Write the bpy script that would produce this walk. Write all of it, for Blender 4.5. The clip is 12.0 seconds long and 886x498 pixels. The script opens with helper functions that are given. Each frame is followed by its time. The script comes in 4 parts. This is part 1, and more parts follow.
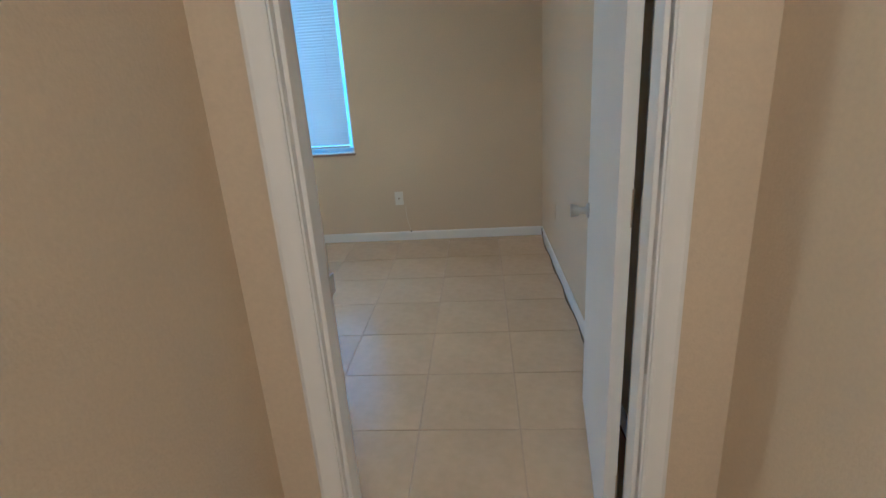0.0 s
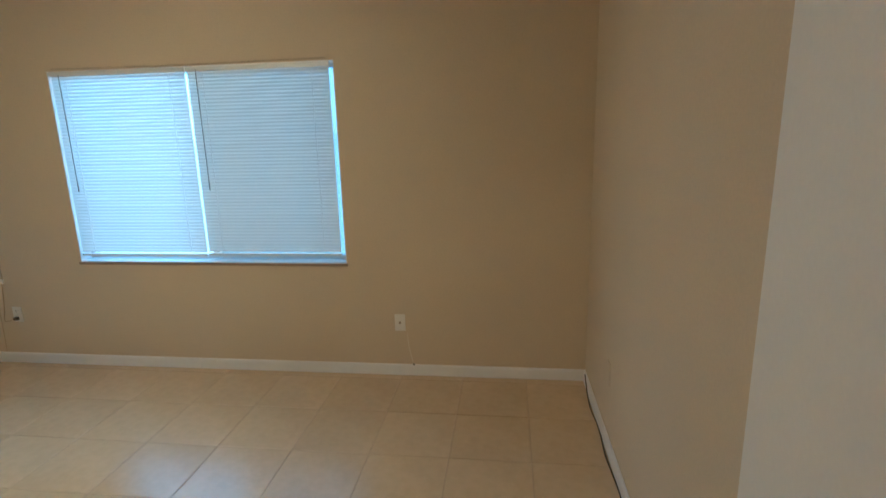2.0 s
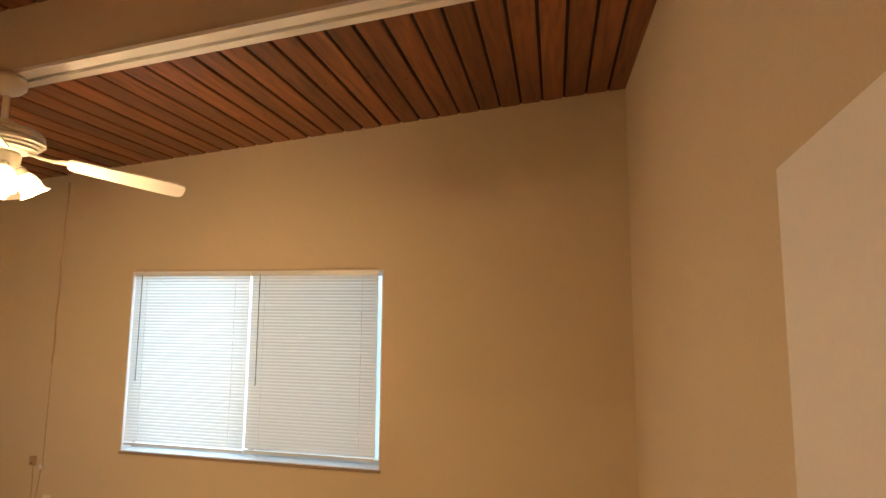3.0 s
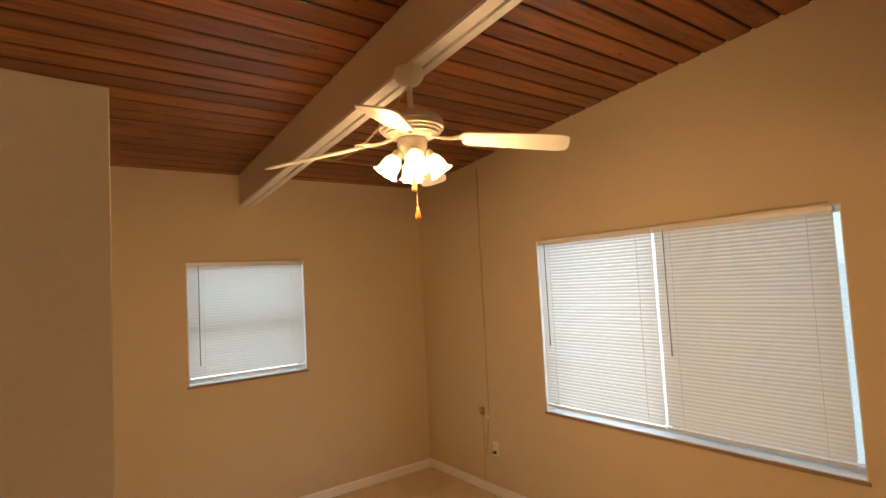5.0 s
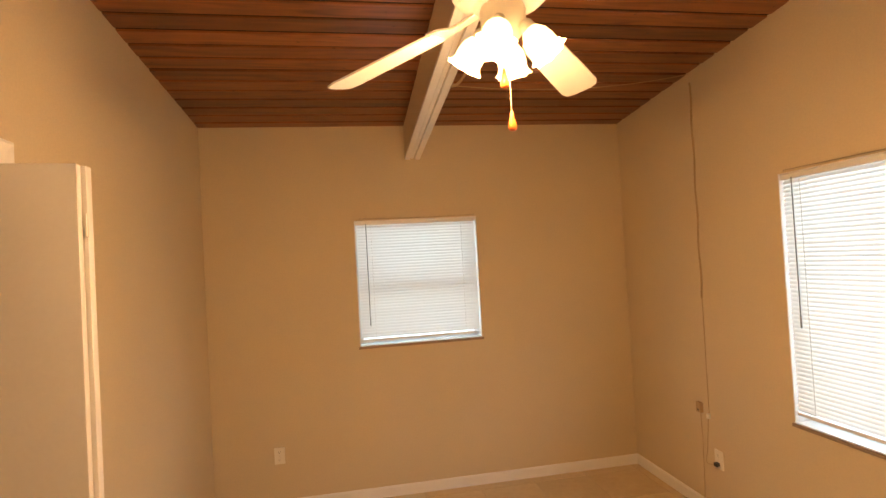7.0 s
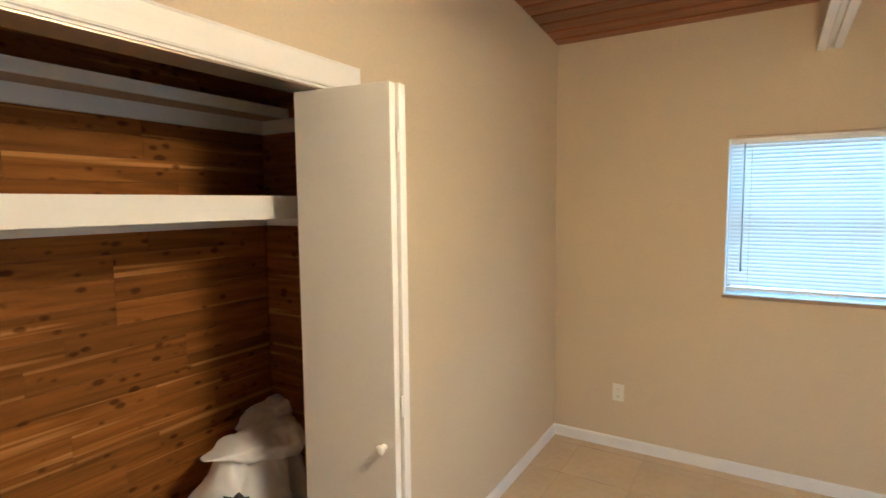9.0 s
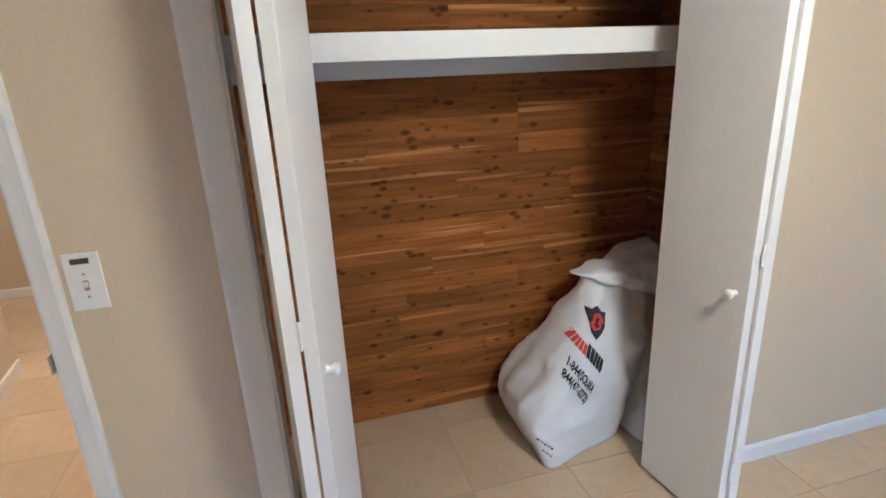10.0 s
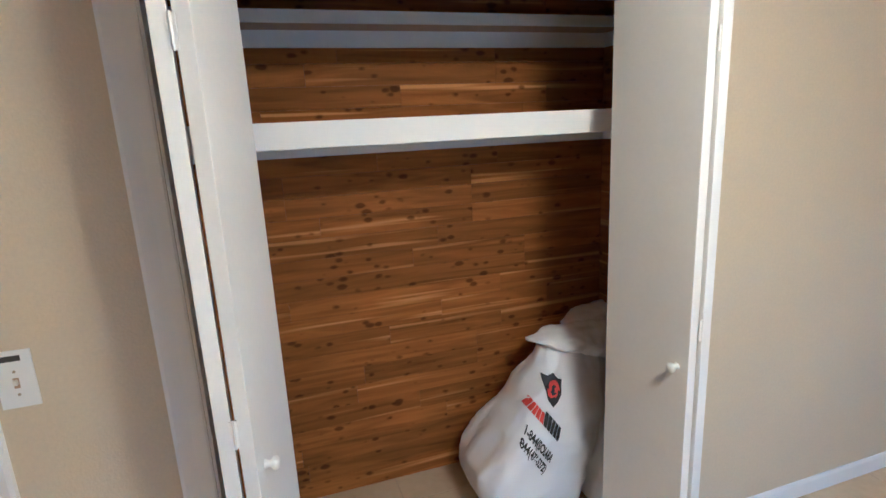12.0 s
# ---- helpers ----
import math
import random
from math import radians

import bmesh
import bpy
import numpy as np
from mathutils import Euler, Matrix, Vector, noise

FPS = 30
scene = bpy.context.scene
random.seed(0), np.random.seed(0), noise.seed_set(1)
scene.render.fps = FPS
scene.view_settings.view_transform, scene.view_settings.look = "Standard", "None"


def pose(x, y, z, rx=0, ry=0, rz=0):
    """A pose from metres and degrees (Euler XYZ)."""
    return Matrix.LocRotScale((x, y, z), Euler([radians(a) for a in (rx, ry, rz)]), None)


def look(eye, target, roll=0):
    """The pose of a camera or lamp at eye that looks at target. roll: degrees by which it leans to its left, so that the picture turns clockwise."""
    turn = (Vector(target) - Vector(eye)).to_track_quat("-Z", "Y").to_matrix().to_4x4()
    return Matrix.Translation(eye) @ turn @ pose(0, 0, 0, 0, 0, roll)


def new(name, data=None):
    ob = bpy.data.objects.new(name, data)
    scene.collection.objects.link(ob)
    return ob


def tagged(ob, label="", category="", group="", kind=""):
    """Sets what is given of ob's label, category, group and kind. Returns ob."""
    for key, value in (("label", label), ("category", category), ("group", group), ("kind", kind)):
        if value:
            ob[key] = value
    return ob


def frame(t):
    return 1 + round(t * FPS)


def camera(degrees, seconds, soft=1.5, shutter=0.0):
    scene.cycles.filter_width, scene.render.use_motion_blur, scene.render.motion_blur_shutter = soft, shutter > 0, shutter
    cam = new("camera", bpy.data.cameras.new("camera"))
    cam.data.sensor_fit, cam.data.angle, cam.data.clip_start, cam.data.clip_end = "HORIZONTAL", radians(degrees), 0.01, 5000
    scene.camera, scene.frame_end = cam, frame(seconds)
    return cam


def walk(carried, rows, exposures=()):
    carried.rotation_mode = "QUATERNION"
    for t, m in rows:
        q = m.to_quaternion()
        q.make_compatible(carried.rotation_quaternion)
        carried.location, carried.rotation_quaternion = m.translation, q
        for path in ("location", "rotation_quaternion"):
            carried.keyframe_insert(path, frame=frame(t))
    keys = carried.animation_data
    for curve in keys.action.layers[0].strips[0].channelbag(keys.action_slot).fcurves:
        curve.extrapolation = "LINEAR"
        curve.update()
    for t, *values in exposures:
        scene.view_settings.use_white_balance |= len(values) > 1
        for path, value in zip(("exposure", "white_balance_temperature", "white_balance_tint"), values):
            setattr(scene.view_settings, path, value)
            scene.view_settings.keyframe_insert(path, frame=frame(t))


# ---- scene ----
cam = camera(80.6, 12.0, shutter=0.1)
PATH = [
    (0, (-0.413, -1.133, 1.386), (-0.573, 0.750, 0.731), -3.77),
    (0.5, (-0.469, -0.793, 1.398), (-0.476, 1.058, 0.639), -2.03),
    (1, (-0.461, -0.455, 1.378), (-0.455, 1.355, 0.480), -0.01),
    (1.2, (-0.465, -0.340, 1.386), (-0.468, 1.446, 0.464), 0.60),
    (1.5, (-0.468, -0.165, 1.395), (-0.518, 1.631, 0.516), 0.12),
    (1.8, (-0.451, -0.062, 1.467), (-0.623, 1.822, 0.818), -1.15),
    (2, (-0.419, -0.035, 1.599), (-0.665, 1.898, 1.151), -1.46),
    (2.5, (-0.377, -0.067, 1.732), (-0.704, 1.905, 1.807), 0.06),
    (3, (-0.368, -0.092, 1.778), (-0.783, 1.855, 2.000), 0.45),
    (3.2, (-0.380, -0.113, 1.776), (-0.898, 1.805, 2.006), 0.43),
    (3.5, (-0.462, -0.134, 1.807), (-1.186, 1.717, 2.032), -0.26),
    (5.5, (-0.645, 0.442, 1.743), (-2.458, 1.280, 1.850), -3.14),
    (6, (-0.690, 0.630, 1.749), (-2.626, 1.124, 1.833), -3.20),
    (6.5, (-0.865, 0.832, 1.706), (-2.817, 1.262, 1.759), -3.94),
    (8.5, (-1.384, 1.165, 1.655), (-3.317, 0.660, 1.586), 0.79),
    (9, (-1.395, 1.188, 1.647), (-3.102, 0.160, 1.470), -0.54),
    (9.5, (-1.404, 1.288, 1.598), (-2.525, -0.335, 1.268), -1.31),
    (10, (-1.425, 1.381, 1.533), (-1.922, -0.456, 0.920), -2.65),
    (10.3, (-1.437, 1.377, 1.507), (-1.789, -0.428, 0.721), -2.91),
    (10.5, (-1.430, 1.378, 1.476), (-1.800, -0.404, 0.648), -2.88),
    (10.8, (-1.461, 1.389, 1.478), (-1.862, -0.354, 0.584), -2.12),
    (11, (-1.464, 1.401, 1.471), (-1.921, -0.337, 0.594), -1.59),
    (11.5, (-1.492, 1.393, 1.548), (-2.023, -0.402, 0.842), -2.06),
    (12, (-1.519, 1.408, 1.638), (-2.120, -0.446, 1.186), -2.84),
]
from mathutils.bvhtree import BVHTree

# ---------------------------------------------------------------- light
EXPOSURES = [
    (0.0, 0.46, 3150, -7), (0.5, 0.66, 3180, -7), (1.0, 0.65, 3180, -4), (1.5, 0.46, 3270, -4), (2.0, 0.22, 3700, -10), (2.5, 0.47, 4650, -7), (3.0, 0.62, 5400, 4), (3.5, 0.70, 5850, 6),
    (5.5, 0.24, 6050, 10), (6.0, 0.42, 6250, 11), (6.7, 0.68, 6350, 12), (8.5, 1.06, 4450, -3), (9.2, 1.12, 4050, -5), (9.8, 1.24, 3520, -4), (10.5, 1.18, 3310, -2), (11.2, 1.20, 3300, -2), (12.0, 1.2, 3400, -3),
]
walk(cam, [(t, look(eye, target, roll)) for t, eye, target, roll in PATH], EXPOSURES)

world = bpy.data.worlds.new("sky")
scene.world = world
world.use_nodes = True
wn = world.node_tree
sky = wn.nodes.new("ShaderNodeTexSky")
sky.sky_type = 'NISHITA'
sky.sun_disc = False
sky.sun_elevation, sky.sun_rotation = radians(52), radians(200)
bg = wn.nodes["Background"]
bg.inputs["Strength"].default_value = 0.12
wn.links.new(sky.outputs[0], bg.inputs["Color"])

sun_data = bpy.data.lights.new("sun", 'SUN')
sun_data.energy, sun_data.angle, sun_data.color = 3.0, radians(0.5), (1.0, 0.95, 0.87)
sun = new("sun", sun_data)
sun.matrix_world = look((0, 0, 10), (-1.2, 3.4, 5.4))


def area_lamp(name, eye, target, w, h, watts, colour):
    data = bpy.data.lights.new(name, 'AREA')
    data.shape, data.size, data.size_y, data.energy, data.color = 'RECTANGLE', w, h, watts, colour
    ob = new(name, data)
    ob.matrix_world = look(eye, target)
    return ob


# the sky's light in the two window openings
DAY = (0.88, 0.96, 1.0)
area_lamp("window_daylight", (-2.40, 3.50, 1.39), (-2.40, 2.0, 1.39), 2.75, 1.5, 23, DAY)
area_lamp("window_daylight", (-5.25, 1.484, 1.54), (-4.0, 1.484, 1.54), 1.2, 1.2, 6.6, DAY)


# ---------------------------------------------------------------- materials
def material(name, colour, rough=0.6, metal=0.0, grain=0.0, grain_scale=60.0, stain=0.0, stain_scale=2.5, bump=0.0, bump_scale=200.0,
             random_value=0.0, emission=None, strength=0.0, spec=0.5):
    m = bpy.data.materials.new(name)
    m.use_nodes = True
    nt = m.node_tree
    b = nt.nodes["Principled BSDF"]
    b.inputs["Roughness"].default_value = rough
    b.inputs["Metallic"].default_value = metal
    b.inputs["Specular IOR Level"].default_value = spec
    b.inputs["Base Color"].default_value = (*colour, 1)
    co = nt.nodes.new("ShaderNodeTexCoord").outputs["Object"]
    value = None

    def noise_tex(scale, detail=4.0):
        n = nt.nodes.new("ShaderNodeTexNoise")
        n.inputs["Scale"].default_value, n.inputs["Detail"].default_value = scale, detail
        nt.links.new(co, n.inputs["Vector"])
        return n.outputs["Fac"]

    def math_node(op, a, b_):
        n = nt.nodes.new("ShaderNodeMath")
        n.operation = op
        for i, v in enumerate((a, b_)):
            if isinstance(v, (int, float)):
                n.inputs[i].default_value = v
            else:
                nt.links.new(v, n.inputs[i])
        return n.outputs[0]

    def spread(fac, amount):
        return math_node('ADD', math_node('MULTIPLY', fac, 2 * amount), 1 - amount)

    if grain:
        value = spread(noise_tex(grain_scale), grain)
    if stain:
        s = spread(noise_tex(stain_scale, 6.0), stain)
        value = s if value is None else math_node('MULTIPLY', value, s)
    if random_value:
        info = nt.nodes.new("ShaderNodeObjectInfo").outputs["Random"]
        s = spread(info, random_value)
        value = s if value is None else math_node('MULTIPLY', value, s)
    if value is not None:
        hsv = nt.nodes.new("ShaderNodeHueSaturation")
        hsv.inputs["Color"].default_value = (*colour, 1)
        nt.links.new(value, hsv.inputs["Value"])
        nt.links.new(hsv.outputs[0], b.inputs["Base Color"])
    if bump:
        bn = nt.nodes.new("ShaderNodeBump")
        bn.inputs["Strength"].default_value, bn.inputs["Distance"].default_value = bump, 0.002
        nt.links.new(noise_tex(bump_scale, 3.0), bn.inputs["Height"])
        nt.links.new(bn.outputs[0], b.inputs["Normal"])
    if emission:
        b.inputs["Emission Color"].default_value = (*emission, 1)
        b.inputs["Emission Strength"].default_value = strength
    return m


def wood_material(name, dark, light, rough, along, stretch=(14.0, 1.2), per_island=True, knots=0.0, sap=None):
    """Stained boards: grain drawn out along one axis, each board a little different."""
    m = bpy.data.materials.new(name)
    m.use_nodes = True
    nt = m.node_tree
    b = nt.nodes["Principled BSDF"]
    b.inputs["Roughness"].default_value = rough
    b.inputs["Specular IOR Level"].default_value = 0.5 if per_island else 0.12
    co = nt.nodes.new("ShaderNodeTexCoord").outputs["Object"]
    if per_island:
        rnd = nt.nodes.new("ShaderNodeNewGeometry").outputs["Random Per Island"]
    else:
        rnd = nt.nodes.new("ShaderNodeObjectInfo").outputs["Random"]
    shift = nt.nodes.new("ShaderNodeVectorMath")
    shift.operation = 'MULTIPLY_ADD'
    comb = nt.nodes.new("ShaderNodeCombineXYZ")
    for i in range(3):
        nt.links.new(rnd, comb.inputs[i])
    nt.links.new(comb.outputs[0], shift.inputs[0])
    shift.inputs[1].default_value = (7.3, 11.7, 5.1)
    nt.links.new(co, shift.inputs[2])
    mp = nt.nodes.new("ShaderNodeMapping")
    sc = [stretch[0]] * 3
    sc[along] = stretch[1]
    mp.inputs["Scale"].default_value = sc
    nt.links.new(shift.outputs[0], mp.inputs["Vector"])
    n1 = nt.nodes.new("ShaderNodeTexNoise")
    n1.inputs["Scale"].default_value, n1.inputs["Detail"].default_value, n1.inputs["Distortion"].default_value = 2.2, 6.0, 1.2
    nt.links.new(mp.outputs[0], n1.inputs["Vector"])
    ramp = nt.nodes.new("ShaderNodeValToRGB")
    ramp.color_ramp.elements[0].position, ramp.color_ramp.elements[1].position = 0.2, 0.8
    ramp.color_ramp.elements[0].color, ramp.color_ramp.elements[1].color = (*dark, 1), (*light, 1)
    nt.links.new(n1.outputs["Fac"], ramp.inputs["Fac"])
    colour = ramp.outputs["Color"]
    if sap:
        # pale streaks of sapwood
        mp2 = nt.nodes.new("ShaderNodeMapping")
        sc2 = [18.0] * 3
        sc2[along] = 0.55
        mp2.inputs["Scale"].default_value = sc2
        nt.links.new(shift.outputs[0], mp2.inputs["Vector"])
        n2 = nt.nodes.new("ShaderNodeTexNoise")
        n2.inputs["Scale"].default_value, n2.inputs["Detail"].default_value = 1.6, 2.0
        nt.links.new(mp2.outputs[0], n2.inputs["Vector"])
        r2 = nt.nodes.new("ShaderNodeValToRGB")
        r2.color_ramp.elements[0].position, r2.color_ramp.elements[1].position = 0.61, 0.70
        nt.links.new(n2.outputs["Fac"], r2.inputs["Fac"])
        mx = nt.nodes.new("ShaderNodeMixRGB")
        nt.links.new(r2.outputs["Color"], mx.inputs["Fac"])
        nt.links.new(colour, mx.inputs["Color1"])
        mx.inputs["Color2"].default_value = (*sap, 1)
        colour = mx.outputs[0]
    if knots:
        mp3 = nt.nodes.new("ShaderNodeMapping")
        sc3 = [23.0] * 3
        sc3[along] = 13.0
        mp3.inputs["Scale"].default_value = sc3
        nt.links.new(shift.outputs[0], mp3.inputs["Vector"])
        v = nt.nodes.new("ShaderNodeTexVoronoi")
        v.inputs["Scale"].default_value = 1.0
        nt.links.new(mp3.outputs[0], v.inputs["Vector"])
        r3 = nt.nodes.new("ShaderNodeValToRGB")
        r3.color_ramp.elements[0].position, r3.color_ramp.elements[1].position = knots * 0.5, knots
        r3.color_ramp.elements[0].color, r3.color_ramp.elements[1].color = (0.24, 0.18, 0.14, 1), (1, 1, 1, 1)
        n3 = nt.nodes.new("ShaderNodeTexNoise")
        n3.inputs["Scale"].default_value, n3.inputs["Detail"].default_value = 0.55, 3.0
        nt.links.new(mp3.outputs[0], n3.inputs["Vector"])
        sub = nt.nodes.new("ShaderNodeMath")
        sub.operation = 'MULTIPLY_ADD'
        sub.inputs[1].default_value, sub.inputs[2].default_value = 0.9, -0.385
        nt.links.new(n3.outputs["Fac"], sub.inputs[0])
        add = nt.nodes.new("ShaderNodeMath")
        add.operation = 'ADD'
        nt.links.new(sub.outputs[0], add.inputs[0])
        nt.links.new(v.outputs["Distance"], add.inputs[1])
        nt.links.new(add.outputs[0], r3.inputs["Fac"])
        mx3 = nt.nodes.new("ShaderNodeMixRGB")
        mx3.blend_type = 'MULTIPLY'
        mx3.inputs["Fac"].default_value = 0.78
        nt.links.new(colour, mx3.inputs["Color1"])
        nt.links.new(r3.outputs["Color"], mx3.inputs["Color2"])
        colour = mx3.outputs[0]
    hsv = nt.nodes.new("ShaderNodeHueSaturation")
    mul = nt.nodes.new("ShaderNodeMath")
    mul.operation = 'MULTIPLY_ADD'
    nt.links.new(rnd, mul.inputs[0])
    mul.inputs[1].default_value, mul.inputs[2].default_value = (0.62, 0.66) if per_island else (0.42, 0.74)
    nt.links.new(mul.outputs[0], hsv.inputs["Value"])
    nt.links.new(colour, hsv.inputs["Color"])
    nt.links.new(hsv.outputs[0], b.inputs["Base Color"])
    bn = nt.nodes.new("ShaderNodeBump")
    bn.inputs["Strength"].default_value, bn.inputs["Distance"].default_value = 0.25, 0.002
    nt.links.new(n1.outputs["Fac"], bn.inputs["Height"])
    nt.links.new(bn.outputs[0], b.inputs["Normal"])
    return m


WALL = material("beige_wall_paint", (0.64, 0.54, 0.365), 0.75, grain=0.07, grain_scale=95, stain=0.05, stain_scale=1.6, bump=0.5, bump_scale=150)
HALLWALL = material("hall_wall_paint", (0.61, 0.52, 0.35), 0.75, grain=0.07, grain_scale=95, stain=0.06, stain_scale=1.6, bump=0.5, bump_scale=150)
TRIM = material("white_trim_paint", (0.83, 0.82, 0.80), 0.38, grain=0.02, grain_scale=30, stain=0.05, stain_scale=4)
DOORPAINT = material("white_door_paint", (0.83, 0.82, 0.80), 0.42, grain=0.03, grain_scale=90, stain=0.04, stain_scale=3, bump=0.08, bump_scale=300)
TILE = material("beige_floor_tile", (0.605, 0.475, 0.285), 0.20, grain=0.10, grain_scale=22, stain=0.14, stain_scale=4, bump=0.55, bump_scale=34, random_value=0.05, spec=0.75)
GROUT = material("grey_brown_grout", (0.47, 0.37, 0.235), 0.9, grain=0.2, grain_scale=80)
PLASTER = material("white_plaster", (0.75, 0.73, 0.68), 0.8, grain=0.03, stain=0.04)
METAL = material("satin_steel", (0.62, 0.60, 0.56), 0.28, metal=1.0, grain=0.05)
BRASSY = material("tarnished_metal", (0.45, 0.38, 0.28), 0.4, metal=1.0, grain=0.1)
ALUM = material("white_aluminium", (0.80, 0.82, 0.82), 0.4, grain=0.03)
SILL = material("pale_marble_sill", (0.80, 0.79, 0.76), 0.25, grain=0.05, grain_scale=20, stain=0.08, stain_scale=8)
PLASTIC = material("ivory_plastic", (0.80, 0.77, 0.68), 0.35, grain=0.02)
WHITEPLASTIC = material("white_plastic", (0.85, 0.84, 0.81), 0.35, grain=0.02)
DARKPLASTIC = material("dark_plastic", (0.05, 0.045, 0.04), 0.4, grain=0.1)
TANBOX = material("tan_plastic", (0.42, 0.30, 0.17), 0.5, grain=0.06)
CABLE = material("black_cable_rubber", (0.03, 0.028, 0.025), 0.55, grain=0.15)
CORD = material("tan_cord", (0.46, 0.34, 0.20), 0.6, grain=0.2, grain_scale=90)
CHAIN = material("antique_chain_metal", (0.55, 0.42, 0.24), 0.35, metal=0.8, grain=0.15)
FANWHITE = material("cream_fan_enamel", (0.82, 0.78, 0.68), 0.3, grain=0.02, stain=0.04)
PULL = material("amber_wood_pull", (0.55, 0.13, 0.012), 0.35, grain=0.1)
BEAMPAINT = material("beige_beam_paint", (0.60, 0.50, 0.38), 0.65, grain=0.04, stain=0.06)
SHELFPAINT = material("white_shelf_paint", (0.76, 0.77, 0.76), 0.5, grain=0.03, stain=0.06, stain_scale=5)
CEILWOOD = wood_material("stained_ceiling_wood", (0.092, 0.031, 0.009), (0.38, 0.130, 0.036), 0.33, 1, stretch=(10, 0.8), knots=0.12)
CEDAR = wood_material("aromatic_cedar", (0.115, 0.040, 0.004), (0.385, 0.150, 0.014), 0.65, 0, stretch=(10, 0.8), per_island=False, knots=0.31, sap=(0.52, 0.240, 0.042))
LEDGEBROWN = material("greyish_brown_ledge", (0.36, 0.27, 0.20), 0.6, grain=0.15, grain_scale=25, stain=0.1)
NOSE = material("brown_sill_edge", (0.30, 0.23, 0.17), 0.7, grain=0.15, grain_scale=40, stain=0.15)
BAGCLOTH = material("white_woven_plastic", (0.80, 0.80, 0.82), 0.5, grain=0.04, grain_scale=300, stain=0.05, stain_scale=6, bump=0.3, bump_scale=400)
INKBLACK = material("black_print", (0.02, 0.02, 0.022), 0.6, grain=0.1)
INKRED = material("red_print", (0.55, 0.05, 0.03), 0.6, grain=0.1)
GRASS = material("lawn", (0.07, 0.12, 0.04), 0.9, grain=0.3, grain_scale=6, stain=0.3, stain_scale=0.4)
STUCCO = material("outside_stucco", (0.5, 0.48, 0.42), 0.9, grain=0.08, stain=0.1, bump=0.3)
SHADEGLASS = material("lit_frosted_glass", (0.9, 0.85, 0.75), 0.4, emission=(1.0, 0.58, 0.22), strength=3.2)

BLIND = bpy.data.materials.new("white_blind_slat")
BLIND.use_nodes = True
_n = BLIND.node_tree
_p = _n.nodes["Principled BSDF"]
_p.inputs["Base Color"].default_value = (0.82, 0.85, 0.84, 1)
_p.inputs["Roughness"].default_value = 0.4
_tr = _n.nodes.new("ShaderNodeBsdfTranslucent")
_tr.inputs["Color"].default_value = (0.85, 0.9, 0.9, 1)
_mx = _n.nodes.new("ShaderNodeMixShader")
_mx.inputs[0].default_value = 0.135
_n.links.new(_p.outputs[0], _mx.inputs[1])
_n.links.new(_tr.outputs[0], _mx.inputs[2])
_n.links.new(_mx.outputs[0], _n.nodes["Material Output"].inputs["Surface"])

GLASS = bpy.data.materials.new("window_glass")
GLASS.use_nodes = True
_n = GLASS.node_tree
_p = _n.nodes["Principled BSDF"]
_p.inputs["Base Color"].default_value = (0.93, 0.97, 0.96, 1)
_p.inputs["Roughness"].default_value = 0.02
_p.inputs["Transmission Weight"].default_value = 1.0
_p.inputs["IOR"].default_value = 1.1

SCREEN = bpy.data.materials.new("insect_screen_mesh")
SCREEN.use_nodes = True
_n = SCREEN.node_tree
_p = _n.nodes["Principled BSDF"]
_p.inputs["Base Color"].default_value = (0.10, 0.10, 0.10, 1)
_tp = _n.nodes.new("ShaderNodeBsdfTransparent")
_mx = _n.nodes.new("ShaderNodeMixShader")
_mx.inputs[0].default_value = 0.4
_n.links.new(_tp.outputs[0], _mx.inputs[1])
_n.links.new(_p.outputs[0], _mx.inputs[2])
_n.links.new(_mx.outputs[0], _n.nodes["Material Output"].inputs["Surface"])


# ---------------------------------------------------------------- mesh helpers
def box(bm, x0, x1, y0, y1, z0, z1, m=None):
    vs = [bm.verts.new((x, y, z)) for x in (x0, x1) for y in (y0, y1) for z in (z0, z1)]
    if m is not None:
        for v in vs:
            v.co = m @ v.co
    for q in ((0, 1, 3, 2), (4, 6, 7, 5), (0, 4, 5, 1), (2, 3, 7, 6), (0, 2, 6, 4), (1, 5, 7, 3)):
        bm.faces.new([vs[i] for i in q])
    return vs


def lathe(bm, profile, segs=24, m=None, ruffle=0.0, lobes=8):
    """Turn (radius, height) pairs round the z axis."""
    rings = []
    for k, (r, z) in enumerate(profile):
        f = k / max(1, len(profile) - 1)
        ring = []
        for i in range(segs):
            a = 2 * math.pi * i / segs
            rr = r * (1 + ruffle * f * f * math.cos(lobes * a))
            v = Vector((rr * math.cos(a), rr * math.sin(a), z))
            ring.append(bm.verts.new(m @ v if m is not None else v))
        rings.append(ring)
    for a, b in zip(rings, rings[1:]):
        for i in range(segs):
            bm.faces.new((a[i], a[(i + 1) % segs], b[(i + 1) % segs], b[i]))
    for ring in (rings[0], rings[-1]):
        if (ring[0].co - ring[segs // 2].co).length > 1e-4:
            try:
                bm.faces.new(ring)
            except ValueError:
                pass
    return rings


